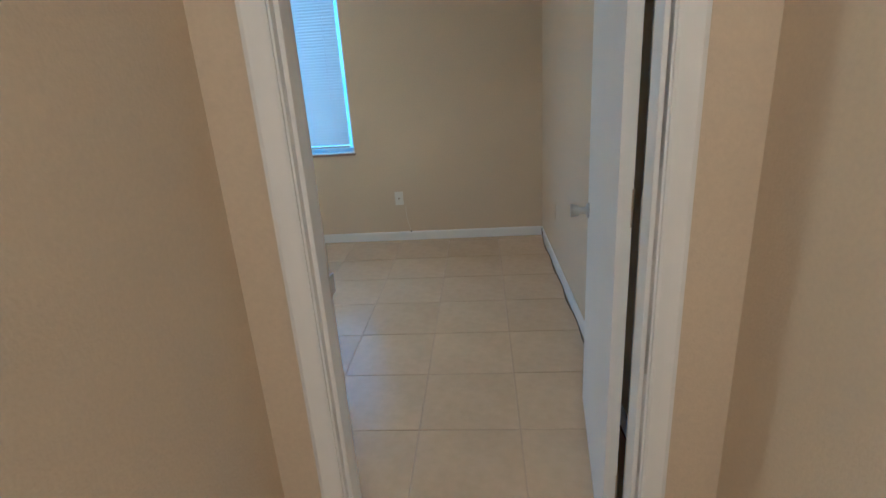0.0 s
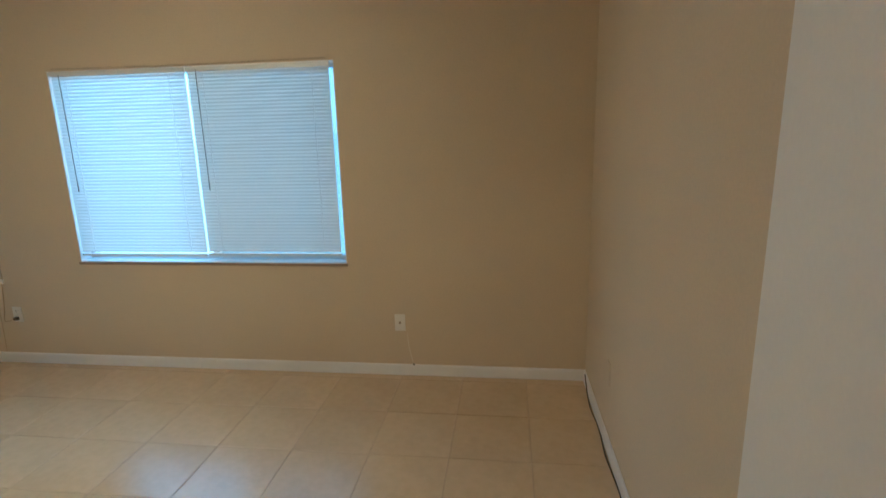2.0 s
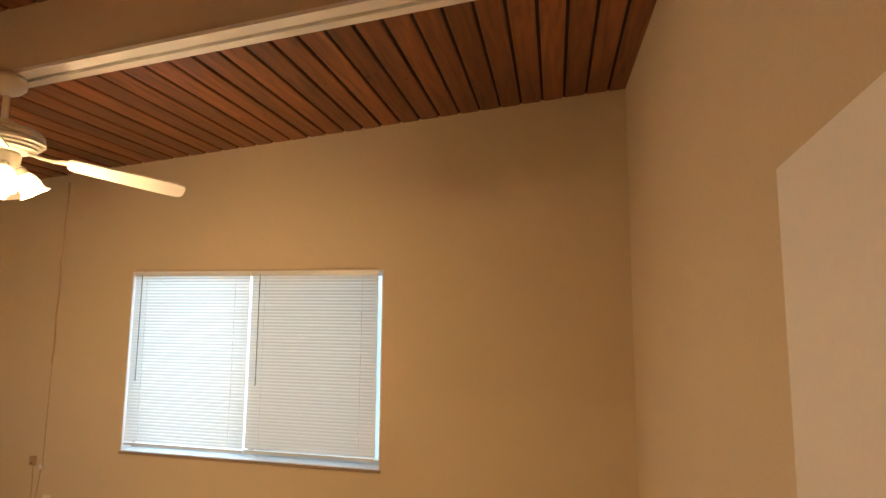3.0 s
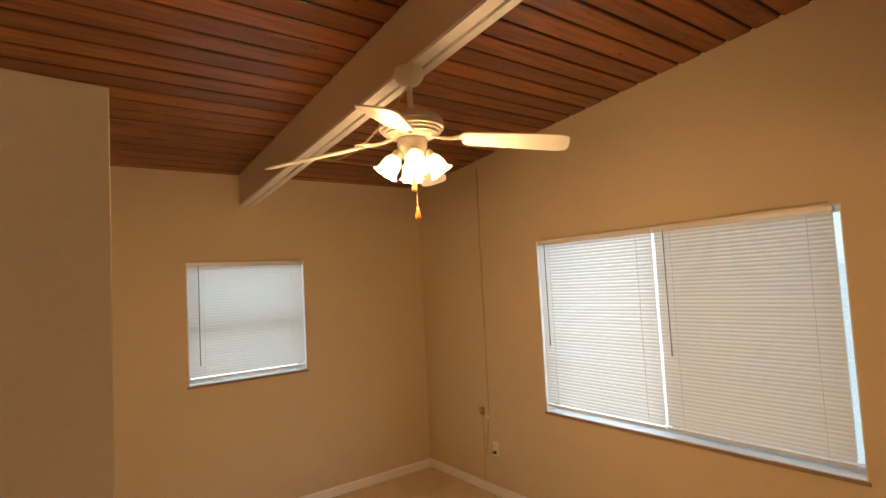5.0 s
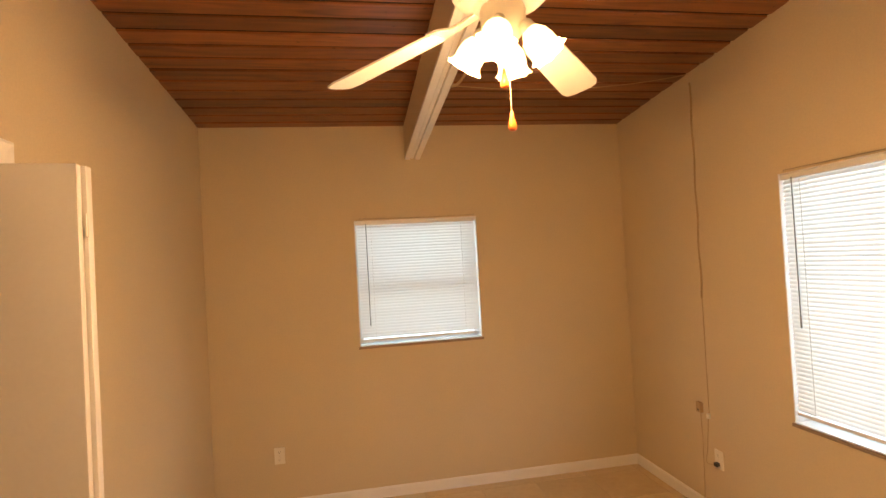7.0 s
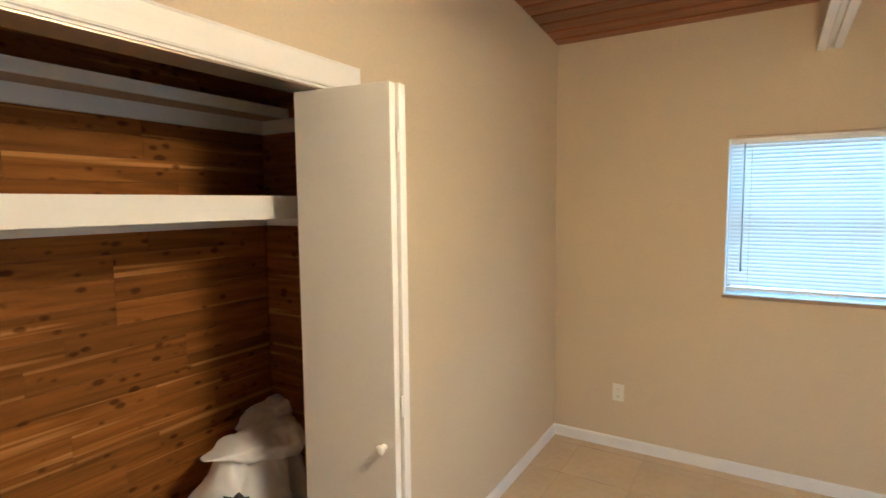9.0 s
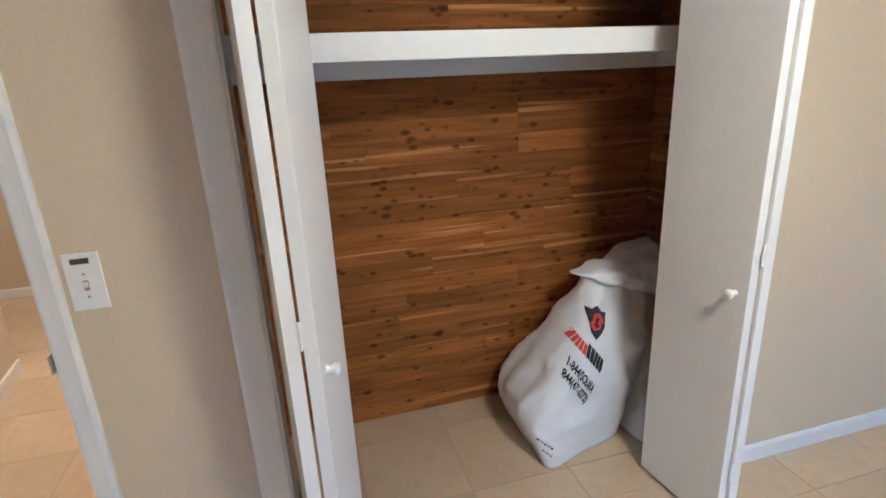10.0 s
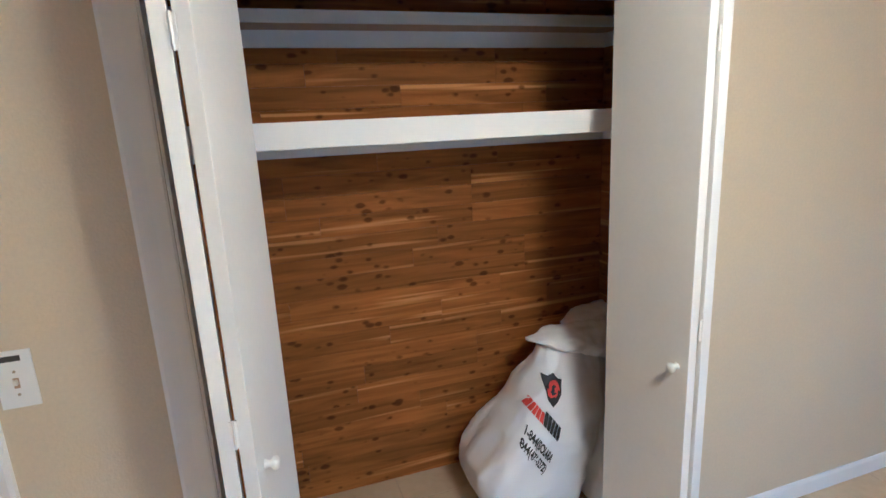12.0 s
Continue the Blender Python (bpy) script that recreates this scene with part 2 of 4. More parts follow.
def tube(bm, points, r, segs=8):
    """A round rod along a chain of points."""
    pts = [Vector(p) for p in points]
    rings = []
    for i, p in enumerate(pts):
        d = (pts[min(i + 1, len(pts) - 1)] - pts[max(i - 1, 0)]).normalized()
        s = d.orthogonal().normalized() if abs(d.z) > 0.9 else d.cross(Vector((0, 0, 1))).normalized()
        u = d.cross(s).normalized()
        rings.append([bm.verts.new(p + r * (math.cos(a) * s + math.sin(a) * u)) for a in (2 * math.pi * k / segs for k in range(segs))])
    for a, b in zip(rings, rings[1:]):
        best = min(range(segs), key=lambda s: sum((a[i].co - b[(i + s) % segs].co).length for i in range(0, segs, 2)))
        for i in range(segs):
            bm.faces.new((a[i], a[(i + 1) % segs], b[(i + 1 + best) % segs], b[(i + best) % segs]))
    bm.faces.new(rings[0])
    bm.faces.new(rings[-1])


def mesh_of(bm, name, mat, smooth=False):
    bmesh.ops.recalc_face_normals(bm, faces=bm.faces)
    me = bpy.data.meshes.new(name)
    bm.to_mesh(me)
    bm.free()
    me.materials.append(mat)
    if smooth:
        for p in me.polygons:
            p.use_smooth = True
    return me


def part(name, bm, mat, parent=None, label="", smooth=False, bevel=0.0):
    if bevel:
        bmesh.ops.bevel(bm, geom=[e for e in bm.edges], offset=bevel, segments=2, affect='EDGES', profile=0.5)
    ob = new(name, mesh_of(bm, name, mat, smooth))
    if parent:
        ob.parent = parent
    if label:
        tagged(ob, label)
    return ob


def box_part(name, dims, mat, parent=None, label="", bevel=0.0, m=None):
    bm = bmesh.new()
    box(bm, *dims, m=m)
    return part(name, bm, mat, parent, label, bevel=bevel)


def thing(name, label, category, group="", m=None):
    ob = new(name)
    ob.empty_display_size = 0.1
    if m is not None:
        ob.matrix_world = m
    return tagged(ob, label, category, group)


def structure(ob, label, category=""):
    return tagged(ob, label, category, kind="structure")


def wall(name, m, length, z0, z1, thick, openings, mat, label):
    """A wall whose face lies in local y = 0, with the body behind it and openings (u0, u1, z0, z1) right through."""
    us = sorted({0, length, *[o[0] for o in openings], *[o[1] for o in openings]})
    zs = sorted({z0, z1, *[o[2] for o in openings], *[o[3] for o in openings]})

    def solid(i, j):
        if not (0 <= i < len(us) - 1 and 0 <= j < len(zs) - 1):
            return False
        u, z = (us[i] + us[i + 1]) / 2, (zs[j] + zs[j + 1]) / 2
        return not any(o[0] < u < o[1] and o[2] < z < o[3] for o in openings)

    bm = bmesh.new()
    vs = {}

    def v(i, j, k):
        if (i, j, k) not in vs:
            vs[i, j, k] = bm.verts.new((us[i], k * thick, zs[j]))
        return vs[i, j, k]

    for i in range(len(us) - 1):
        for j in range(len(zs) - 1):
            if not solid(i, j):
                continue
            for k in (0, 1):
                bm.faces.new((v(i, j, k), v(i + 1, j, k), v(i + 1, j + 1, k), v(i, j + 1, k)))
            for di, dj, c in ((-1, 0, ((i, j), (i, j + 1))), (1, 0, ((i + 1, j), (i + 1, j + 1))), (0, -1, ((i, j), (i + 1, j))), (0, 1, ((i, j + 1), (i + 1, j + 1)))):
                if not solid(i + di, j + dj):
                    (a, b), (c2, d) = c
                    bm.faces.new((v(a, b, 0), v(c2, d, 0), v(c2, d, 1), v(a, b, 1)))
    ob = part(name, bm, mat)
    ob.matrix_world = m
    return structure(ob, label, "wall")


def casing(name, m, u0, u1, top, width, label, mat=None):
    """A moulded frame round an opening, mitred at the corners, on the face y = 0 towards -y."""
    prof = ((0.0, 0.0), (0.0, 0.010), (0.006, 0.013), (width * 0.45, 0.0155), (width * 0.72, 0.0185), (width - 0.010, 0.020), (width, 0.016), (width, 0.0))
    bm = bmesh.new()
    rows = []
    for o, d in prof:
        rows.append([bm.verts.new(p) for p in ((u0 - o, -d, 0.0), (u0 - o, -d, top + o), (u1 + o, -d, top + o), (u1 + o, -d, 0.0))])
    for a, b in zip(rows, rows[1:]):
        for i in range(3):
            bm.faces.new((a[i], a[i + 1], b[i + 1], b[i]))
    for i in (0, 3):
        bm.faces.new([r[i] for r in rows])
    ob = part(name, bm, mat or TRIM)
    ob.matrix_world = m
    return structure(ob, label, "door trim")


def baseboard(p, q, height=0.075, label="white painted wooden baseboard along the wall", out=0.012):
    """A baseboard from p to q on the floor, with its face to the left of that way."""
    d = Vector((q[0] - p[0], q[1] - p[1], 0))
    bm = bmesh.new()
    prof = ((0.0, 0.0), (out, 0.0), (out, height - 0.012), (out * 0.55, height), (0.0, height))
    ends = [[bm.verts.new((u, y, z + 0.0005)) for y, z in prof] for u in (0.0, d.length)]
    for i in range(len(prof)):
        j = (i + 1) % len(prof)
        bm.faces.new((ends[0][i], ends[0][j], ends[1][j], ends[1][i]))
    bm.faces.new(ends[0])
    bm.faces.new(ends[1])
    ob = part("baseboard", bm, TRIM)
    ob.matrix_world = Matrix.Translation((p[0], p[1], 0)) @ Matrix.Rotation(math.atan2(d.y, d.x), 4, 'Z')
    return structure(ob, label, "baseboard")


# ---------------------------------------------------------------- plan
NORTH, WEST = 3.136, -4.880
EAST_N, EAST_S = (0.076, NORTH), (0.118, 0.0)
WIN = (-3.346, -1.450, 0.765, 2.017)         # wide window: x0, x1, z0, z1
SMALL = (1.029, 1.938, 1.087, 1.998)         # small window: y0, y1, z0, z1
DOOR = (-0.784, -0.070, 2.02)                # bedroom doorway: x0, x1, head
CLOSET = (-2.722, -1.288, 2.014)             # closet doorway
CBACK, CWEST, CEAST = -0.792, -3.07, -1.12
HALL_W, HALL_E = -0.943, 0.111
HALL_C = (0.31, -1.97)                       # corner at the end of the hall's east wall
FACE_S = pose(0.4, 0, 0, 0, 0, 180)


def ceil_z(x, y):
    return 3.109 + 0.0866 * x


wall("wall_north", pose(WEST - 0.15, NORTH, 0), 5.3, 0, 3.25, 0.17, [(WIN[0] - WEST + 0.15, WIN[1] - WEST + 0.15, WIN[2], WIN[3])], WALL,
     "beige painted wall with a wide window")
wall("wall_west", pose(WEST, -0.12, 0, 0, 0, 90), NORTH + 0.12, 0, 3.25, 0.17, [(SMALL[0] + 0.12, SMALL[1] + 0.12, SMALL[2], SMALL[3])], WALL,
     "beige painted wall with a small square window")
wall("wall_south", FACE_S, 0.4 - WEST, 0, 3.25, 0.12, [(0.4 - DOOR[1], 0.4 - DOOR[0], 0, DOOR[2]), (0.4 - CLOSET[1], 0.4 - CLOSET[0], 0, CLOSET[2])], WALL,
     "beige painted wall with a doorway and a closet opening")
slant = math.degrees(math.atan2(EAST_S[1] - EAST_N[1], EAST_S[0] - EAST_N[0]))
wall("wall_east", pose(*EAST_N, 0, 0, 0, slant), 3.14, 0, 3.25, 0.15, [], WALL, "plain beige painted wall behind the open door")

# closet shell, and the hall outside the door
wall("wall_closet_back", pose(CEAST + 0.01, CBACK, 0, 0, 0, 180), CEAST + 0.01 - CWEST + 0.08, 0, 2.5, 0.08, [], CEDAR, "closet back wall under cedar boards")
wall("wall_closet_west", pose(CWEST, CBACK, 0, 0, 0, 90), -CBACK - 0.12, 0, 2.5, 0.08, [], CEDAR, "closet side wall lined with cedar")
wall("wall_closet_east", pose(CEAST, -0.12, 0, 0, 0, -90), -CBACK - 0.12, 0, 2.5, 0.03, [], CEDAR, "closet side wall lined with cedar")
# cedar instead of white plaster, to keep bounce light out of the closet
structure(box_part("ceiling_closet", (CWEST - 0.08, CEAST + 0.03, CBACK - 0.08, -0.12, 2.5, 2.56), CEDAR), "closet ceiling in cedar, dark to cut bounce light", "ceiling")
wall("wall_hall_west", pose(HALL_W, -3.4, 0, 0, 0, 90), 3.28, 0, 2.5, 0.10, [], HALLWALL, "beige painted hall wall")
hall_turn = math.degrees(math.atan2(HALL_C[1] + 0.12, HALL_C[0] - HALL_E))
wall("wall_hall_east", pose(HALL_E, -0.12, 0, 0, 0, hall_turn), math.hypot(HALL_C[1] + 0.12, HALL_C[0] - HALL_E), 0, 2.5, 0.12, [], HALLWALL, "beige painted hall wall ending at a corner")
wall("wall_hall_end", pose(2.2, -3.4, 0, 0, 0, 180), 3.4, 0, 2.5, 0.12, [], HALLWALL, "beige painted wall at the far end of the hall")
wall("wall_hall_side", pose(HALL_C[0] + 0.02, HALL_C[1], 0, 0, 0, 0), 2.08 - HALL_C[0] - 0.02, 0, 2.5, 0.10, [], HALLWALL, "beige painted wall round the hall corner")
wall("wall_hall_far", pose(2.08, HALL_C[1], 0, 0, 0, -90), 3.4 + HALL_C[1], 0, 2.5, 0.12, [], HALLWALL, "beige painted wall closing the hall")
structure(box_part("ceiling_hall", (HALL_W - 0.1, 2.2, -3.52, -0.12, 2.5, 2.56), PLASTER), "white plaster hall ceiling", "ceiling")

# outside
structure(box_part("ground", (-400, 400, -400, 400, -0.5, -0.16), GRASS), "lawn round the house", "ground")
structure(box_part("foundation_slab", (-5.2, 2.3, -3.6, 3.35, -0.158, -0.012), STUCCO), "concrete slab under the house", "slab")

# ceiling: stained boards that run with the slope's contour, with dark gaps between them
bm = bmesh.new()
pitch = 0.1322
x = -0.150 - 36 * pitch
rng = random.Random(3)
while x < 0.13:
    x1 = x + pitch - 0.017
    cuts = [-0.06, NORTH + 0.06]
    for y0, y1 in zip(cuts, cuts[1:]):
        dz = rng.uniform(-0.0015, 0.0015)
        lo, hi = [], []
        for (xx, yy, inset) in ((x, y0, 0), (x1, y0, 0), (x1, y1, 0), (x, y1, 0)):
            hi.append(bm.verts.new((xx, yy, ceil_z(xx, yy) + 0.0075)))
        e = 0.004
        for (xx, yy) in ((x + e, y0), (x1 - e, y0), (x1 - e, y1), (x + e, y1)):
            lo.append(bm.verts.new((xx, yy, ceil_z(xx, yy) + dz)))
        mid = [bm.verts.new((v.co.x, v.co.y, v.co.z - 0.004)) for v in hi]
        for a, b in ((hi, mid), (mid, lo)):
            for i in range(4):
                bm.faces.new((a[i], a[(i + 1) % 4], b[(i + 1) % 4], b[i]))
        bm.faces.new(lo)
    x += pitch
structure(part("ceiling", bm, CEILWOOD), "dark brown stained plank ceiling, sloping", "ceiling")
# near-black backing set just above the boards, so the gaps come out dark
bm = bmesh.new()
vs = box(bm, WEST - 0.17, 0.30, -0.12, NORTH + 0.17, 0, 0.12)
for v in vs:
    v.co.z += ceil_z(v.co.x, v.co.y) + 0.0080
structure(part("roof_deck", bm, material("dark_gap_backing", (0.02, 0.012, 0.008), 0.9, grain=0.2)), "roof deck, near-black backing behind the ceiling gaps", "roof")


# the beam across the room, a beige face with a white underside of two boards and a groove
def beam_y(x):
    return 1.395 - 0.006 * x


def beam_z(x):
    return 2.830 + 0.0816 * x


def beam_piece(name, o0, o1, z0, z1, mat, label=""):
    bm_ = bmesh.new()
    ends = []
    for xx in (WEST + 0.001, 0.085):
        zb = beam_z(xx)
        ends.append([bm_.verts.new((xx, beam_y(xx) + o, zb + z)) for o, z in ((o0, z0), (o1, z0), (o1, z1), (o0, z1))])
    for i in range(4):
        bm_.faces.new((ends[0][i], ends[0][(i + 1) % 4], ends[1][(i + 1) % 4], ends[1][i]))
    bm_.faces.new(ends[0])
    bm_.faces.new(ends[1])
    return part(name, bm_, mat, beam, label)


beam = structure(new("ceiling_beam"), "long beige ceiling beam with a white grooved underside", "beam")
beam_piece("beam_body", 0.003, 0.107, 0.016, 0.272, BEAMPAINT)
beam_piece("underside_board", 0.0, 0.038, 0.0, 0.0155, TRIM, "white painted strip")
beam_piece("underside_board", 0.072, 0.110, 0.0, 0.0155, TRIM, "white painted strip")
beam_piece("wire_channel", 0.044, 0.066, 0.009, 0.0155, TRIM, "white wire channel in the groove")

# ---------------------------------------------------------------- doorway trim, doors
def jamb(name, x0, x1, top, y0, y1, label, stop=True):
    ob = structure(new(name), label, "door frame")
    t = 0.016
    box_part("jamb", (x0, x0 + t, y0, y1, 0, top), TRIM, ob)
    box_part("jamb", (x1 - t, x1, y0, y1, 0, top), TRIM, ob)
    box_part("head", (x0 + t, x1 - t, y0, y1, top - t, top), TRIM, ob)
    if stop:
        box_part("stop", (x0 + t, x0 + t + 0.011, y0 + 0.02, y1 - 0.045, 0, top - t), TRIM, ob, bevel=0.002)
        box_part("stop", (x1 - t - 0.011, x1 - t, y0 + 0.02, y1 - 0.045, 0, top - t), TRIM, ob, bevel=0.002)
    return ob


door_frame = jamb("door_frame_1", DOOR[0] - 0.016, DOOR[1] + 0.016, DOOR[2] + 0.014, -0.121, 0.001, "white painted frame of the bedroom doorway")
casing("trim_door_room", FACE_S, 0.4 - DOOR[1] - 0.004, 0.4 - DOOR[0] + 0.004, DOOR[2] + 0.003, 0.058, "white moulded casing round the bedroom doorway")
casing("trim_door_hall", pose(0, -0.12, 0), DOOR[0] - 0.004, DOOR[1] + 0.004, DOOR[2] + 0.003, 0.052, "white moulded casing on the hall side of the doorway")
bm = bmesh.new()
box(bm, DOOR[0], DOOR[0] + 0.002, -0.042, -0.012, 0.86, 0.96)
box(bm, DOOR[0] - 0.001, DOOR[0] + 0.003, -0.014, 0.022, 0.885, 0.935)
part("strike_plate", bm, METAL, door_frame, "worn steel strike plate", bevel=0.0006)

casing("trim_closet", FACE_S, 0.4 - CLOSET[1] - 0.003, 0.4 - CLOSET[0] + 0.003, CLOSET[2] + 0.003, 0.083, "white moulded casing round the closet opening")
jamb("closet_frame_1", CLOSET[0] - 0.012, CLOSET[1] + 0.012, CLOSET[2] + 0.012, -0.121, 0.001, "white painted frame of the closet opening", stop=False)
# added dark sheet: keeps the head's underside from showing as a light band
track = structure(box_part("closet_track", (CLOSET[0] + 0.006, CLOSET[1] - 0.006, -0.116, -0.004, CLOSET[2] - 0.0095, CLOSET[2] - 0.0045), BRASSY), "dark sheet added to darken the closet head's underside", "track")


def knob_mesh(scale=1.0):
    bm_ = bmesh.new()
    lathe(bm_, [(0.0001, 0.0), (0.029, 0.0), (0.029, 0.004), (0.025, 0.009), (0.014, 0.011), (0.012, 0.030), (0.014, 0.034), (0.020, 0.040), (0.0245, 0.062), (0.023, 0.067), (0.012, 0.064), (0.0001, 0.062)], 24)
    return bm_


door = thing("door_1", "white painted flush bedroom door standing open, steel knob", "door", m=pose(-0.109, 0.045, 0.012, 0, 0, -6.7))
tagged(door, kind="structure")
leaf = part("door_leaf", (lambda b_: (box(b_, 0.0, 0.034, 0.0, 0.776, 0.0, 1.990), b_)[1])(bmesh.new()), DOORPAINT, door, bevel=0.0015)
for side, rot in ((0.0, -90), (0.034, 90)):
    k = part("door_knob", knob_mesh(), METAL, door, "worn satin steel knob", smooth=True)
    k.matrix_local = pose(side, 0.728, 0.842, 0, rot, 0)
box_part("latch_plate", (0.006, 0.028, 0.7761, 0.7775, 0.812, 0.872), METAL, door)
for z in (0.2, 1.0, 1.78):
    h = bmesh.new()
    lathe(h, [(0.005, 0), (0.005, 0.09)], 10, m=Matrix.Translation((0.0335, 0.004, z)))
    part("hinge", h, BRASSY, door)


def bifold(name, label, p, q, r, s, knob_at):
    """Two hinged leaves: the leading one from p to q, the other from r to s, seen from above."""
    ob = tagged(new(name), label, "closet door", kind="structure")
    for k, (a, b) in enumerate(((p, q), (r, s))):
        d = Vector((b[0] - a[0], b[1] - a[1], 0))
        leaf_ = part("door_leaf", (lambda b_: (box(b_, 0, d.length, -0.0165, 0.0165, 0.016, 2.003), b_)[1])(bmesh.new()), DOORPAINT, ob, bevel=0.0015)
        leaf_.matrix_local = Matrix.Translation((a[0], a[1], 0)) @ Matrix.Rotation(math.atan2(d.y, d.x), 4, 'Z')
        if k == 0:
            kb = bmesh.new()
            lathe(kb, [(0.0001, 0), (0.011, 0), (0.008, 0.008), (0.008, 0.014), (0.015, 0.020), (0.0165, 0.027), (0.012, 0.033), (0.0001, 0.035)], 18)
            kn = part("door_knob", kb, WHITEPLASTIC, leaf_, "small round white knob", smooth=True)
            kn.matrix_local = pose(knob_at[0], knob_at[1] * 0.0165, 0.885, -90 * knob_at[1], 0, 0)
    # hinges in the fold
    hx, hy = (q[0] + r[0]) / 2, max(q[1], r[1])
    for z in (0.22, 0.98, 1.80):
        hb = bmesh.new()
        box(hb, hx - 0.009, hx + 0.009, hy - 0.004, hy + 0.001, z, z + 0.065)
        lathe(hb, [(0.003, z - 0.002), (0.003, z + 0.067)], 8, m=Matrix.Translation((hx, hy + 0.001, 0)))
        part("hinge", hb, TRIM, ob, "hinge painted over in white")
    return ob


bifold("closet_door_1", "white flush bifold closet door, folded open beside bag", (-2.629, -0.099), (-2.6695, 0.2505), (-2.7065, 0.2600), (-2.700, -0.110), (0.310, -1))
bifold("closet_door_2", "white flush bifold closet door, folded open beside switch", (-1.480, -0.081), (-1.4035, 0.2890), (-1.3645, 0.2970), (-1.322, -0.085), (0.315, 1))

# ---------------------------------------------------------------- baseboards
baseboard((EAST_N[0], NORTH), (WEST, NORTH))
baseboard((WEST, NORTH), (WEST, 0))
baseboard((WEST, 0), (CLOSET[0] - 0.087, 0))
baseboard((CLOSET[1] + 0.087, 0), (DOOR[0] - 0.063, 0))
baseboard((EAST_S[0] - 0.003, 0.09), EAST_N)
baseboard(HALL_C, (HALL_E, -0.12), label="white baseboard along the hall wall")
baseboard((HALL_W, -0.12), (HALL_W, -3.4), label="white baseboard along the hall wall")
baseboard((HALL_W, -3.4), (2.08, -3.4), label="white baseboard along the hall wall")
baseboard((2.08, HALL_C[1]), HALL_C, label="white baseboard along the hall wall")


# ---------------------------------------------------------------- windows and blinds
def window(name, m, w, h, label, slider):
    """Local x along the opening, y outwards, z up, from the opening's lower corner."""
    ob = tagged(new(name), label, "window", kind="structure")
    ob.matrix_world = m
    t, y0, y1 = 0.032, 0.095, 0.145
    for nm, d in (("window_frame", (0, t, y0, y1, 0, h)), ("window_frame", (w - t, w, y0, y1, 0, h)), ("window_frame", (t, w - t, y0, y1, 0, t)), ("window_frame", (t, w - t, y0, y1, h - t, h))):
        box_part(nm, d, ALUM, ob)
    if slider:
        c = w / 2
        box_part("meeting_rail", (c - 0.022, c + 0.022, y0 + 0.002, y1 - 0.002, t, h - t), ALUM, ob)
        panes = ((t, c - 0.022, 0.118, t, h - t), (c + 0.022, w - t, 0.128, t, h - t))
        box_part("insect_screen", (c + 0.022, w - t, 0.1395, 0.1405, t, h - t), SCREEN, ob, "grey insect screen")
    else:
        c = h * 0.47
        box_part("meeting_rail", (t, w - t, y0 + 0.002, y1 - 0.002, c - 0.022, c + 0.022), ALUM, ob)
        panes = ((t, w - t, 0.118, t, c - 0.022), (t, w - t, 0.128, c + 0.022, h - t))
    for x0, x1, y, z0, z1 in panes:
        p = box_part("pane", (x0, x1, y - 0.002, y + 0.002, z0, z1), GLASS, ob)
        p.visible_shadow = False
    sb = bmesh.new()
    box(sb, 0.001, w - 0.001, -0.004, y0 - 0.001, 0.001, 0.006)
    part("window_sill", sb, SILL, ob, "pale marble sill")
    # brown strip along the front edge, darker than the marble top
    box_part("sill_nose", (-0.008, w + 0.008, -0.010, -0.0005, -0.017, 0.0005), NOSE, ob, "brownish strip along the sill's front edge", bevel=0.002)
    # plaster reveal, bright where the daylight rakes it
    for d in ((0.0005, 0.006, 0.0, y0 - 0.002, 0.006, h - 0.006), (w - 0.006, w - 0.0005, 0.0, y0 - 0.002, 0.006, h - 0.006), (0.0005, w - 0.0005, 0.0, y0 - 0.002, h - 0.006, h - 0.0005)):
        box_part("reveal", d, TRIM, ob)
    return ob


def blind(label, m, w, h, tilt, group):
    """A mini blind that hangs in local x from 0 to w, from z = 0 down to -h."""
    ob = thing("mini_blind", label, "blind", group, m)
    box_part("headrail", (0, w, -0.014, 0.014, -0.026, 0), ALUM, ob, bevel=0.001)
    box_part("bottom_rail", (0.003, w - 0.003, -0.011, 0.011, -h, -h + 0.016), ALUM, ob, "pale bottom rail", bevel=0.002)
    n = int((h - 0.05) / 0.0215)
    sb = bmesh.new()
    rows = []
    for k in range(5):
        f = -1 + k / 2
        y, z = 0.0160 * f, 0.0022 * (1 - f * f)
        a = radians(tilt)
        rows.append([sb.verts.new((xx, y * math.cos(a) - z * math.sin(a), y * math.sin(a) + z * math.cos(a))) for xx in (0.004, w - 0.004)])
    for a, b in zip(rows, rows[1:]):
        sb.faces.new((a[0], a[1], b[1], b[0]))
    me = mesh_of(sb, "slat", BLIND, True)
    top = -0.037
    step = (h - 0.055) / n
    for i in range(n):
        s = new("slat", me)
        s.parent = ob
        s.matrix_local = pose(0, 0, top - i * step, random.uniform(-1.6, 1.6), random.uniform(-0.05, 0.05), 0)
    for xx in (0.11, w - 0.11):
        for y in (-0.0128, 0.0128):
            tb = bmesh.new()
            tube(tb, [(xx, y, -0.02), (xx, y, -h + 0.012)], 0.0009, 5)
            part("ladder_cord", tb, WHITEPLASTIC, ob)
    wb = bmesh.new()
    lathe(wb, [(0.0001, -0.76), (0.004, -0.759), (0.0042, -0.70), (0.003, -0.69), (0.003, -0.02), (0.0001, -0.019)], 6, m=Matrix.Translation((0.074, -0.022, 0)))
    part("tilt_wand", wb, material("smoky_wand_plastic", (0.25, 0.27, 0.26), 0.3, grain=0.05), ob, "smoky clear plastic tilt wand")
    return ob


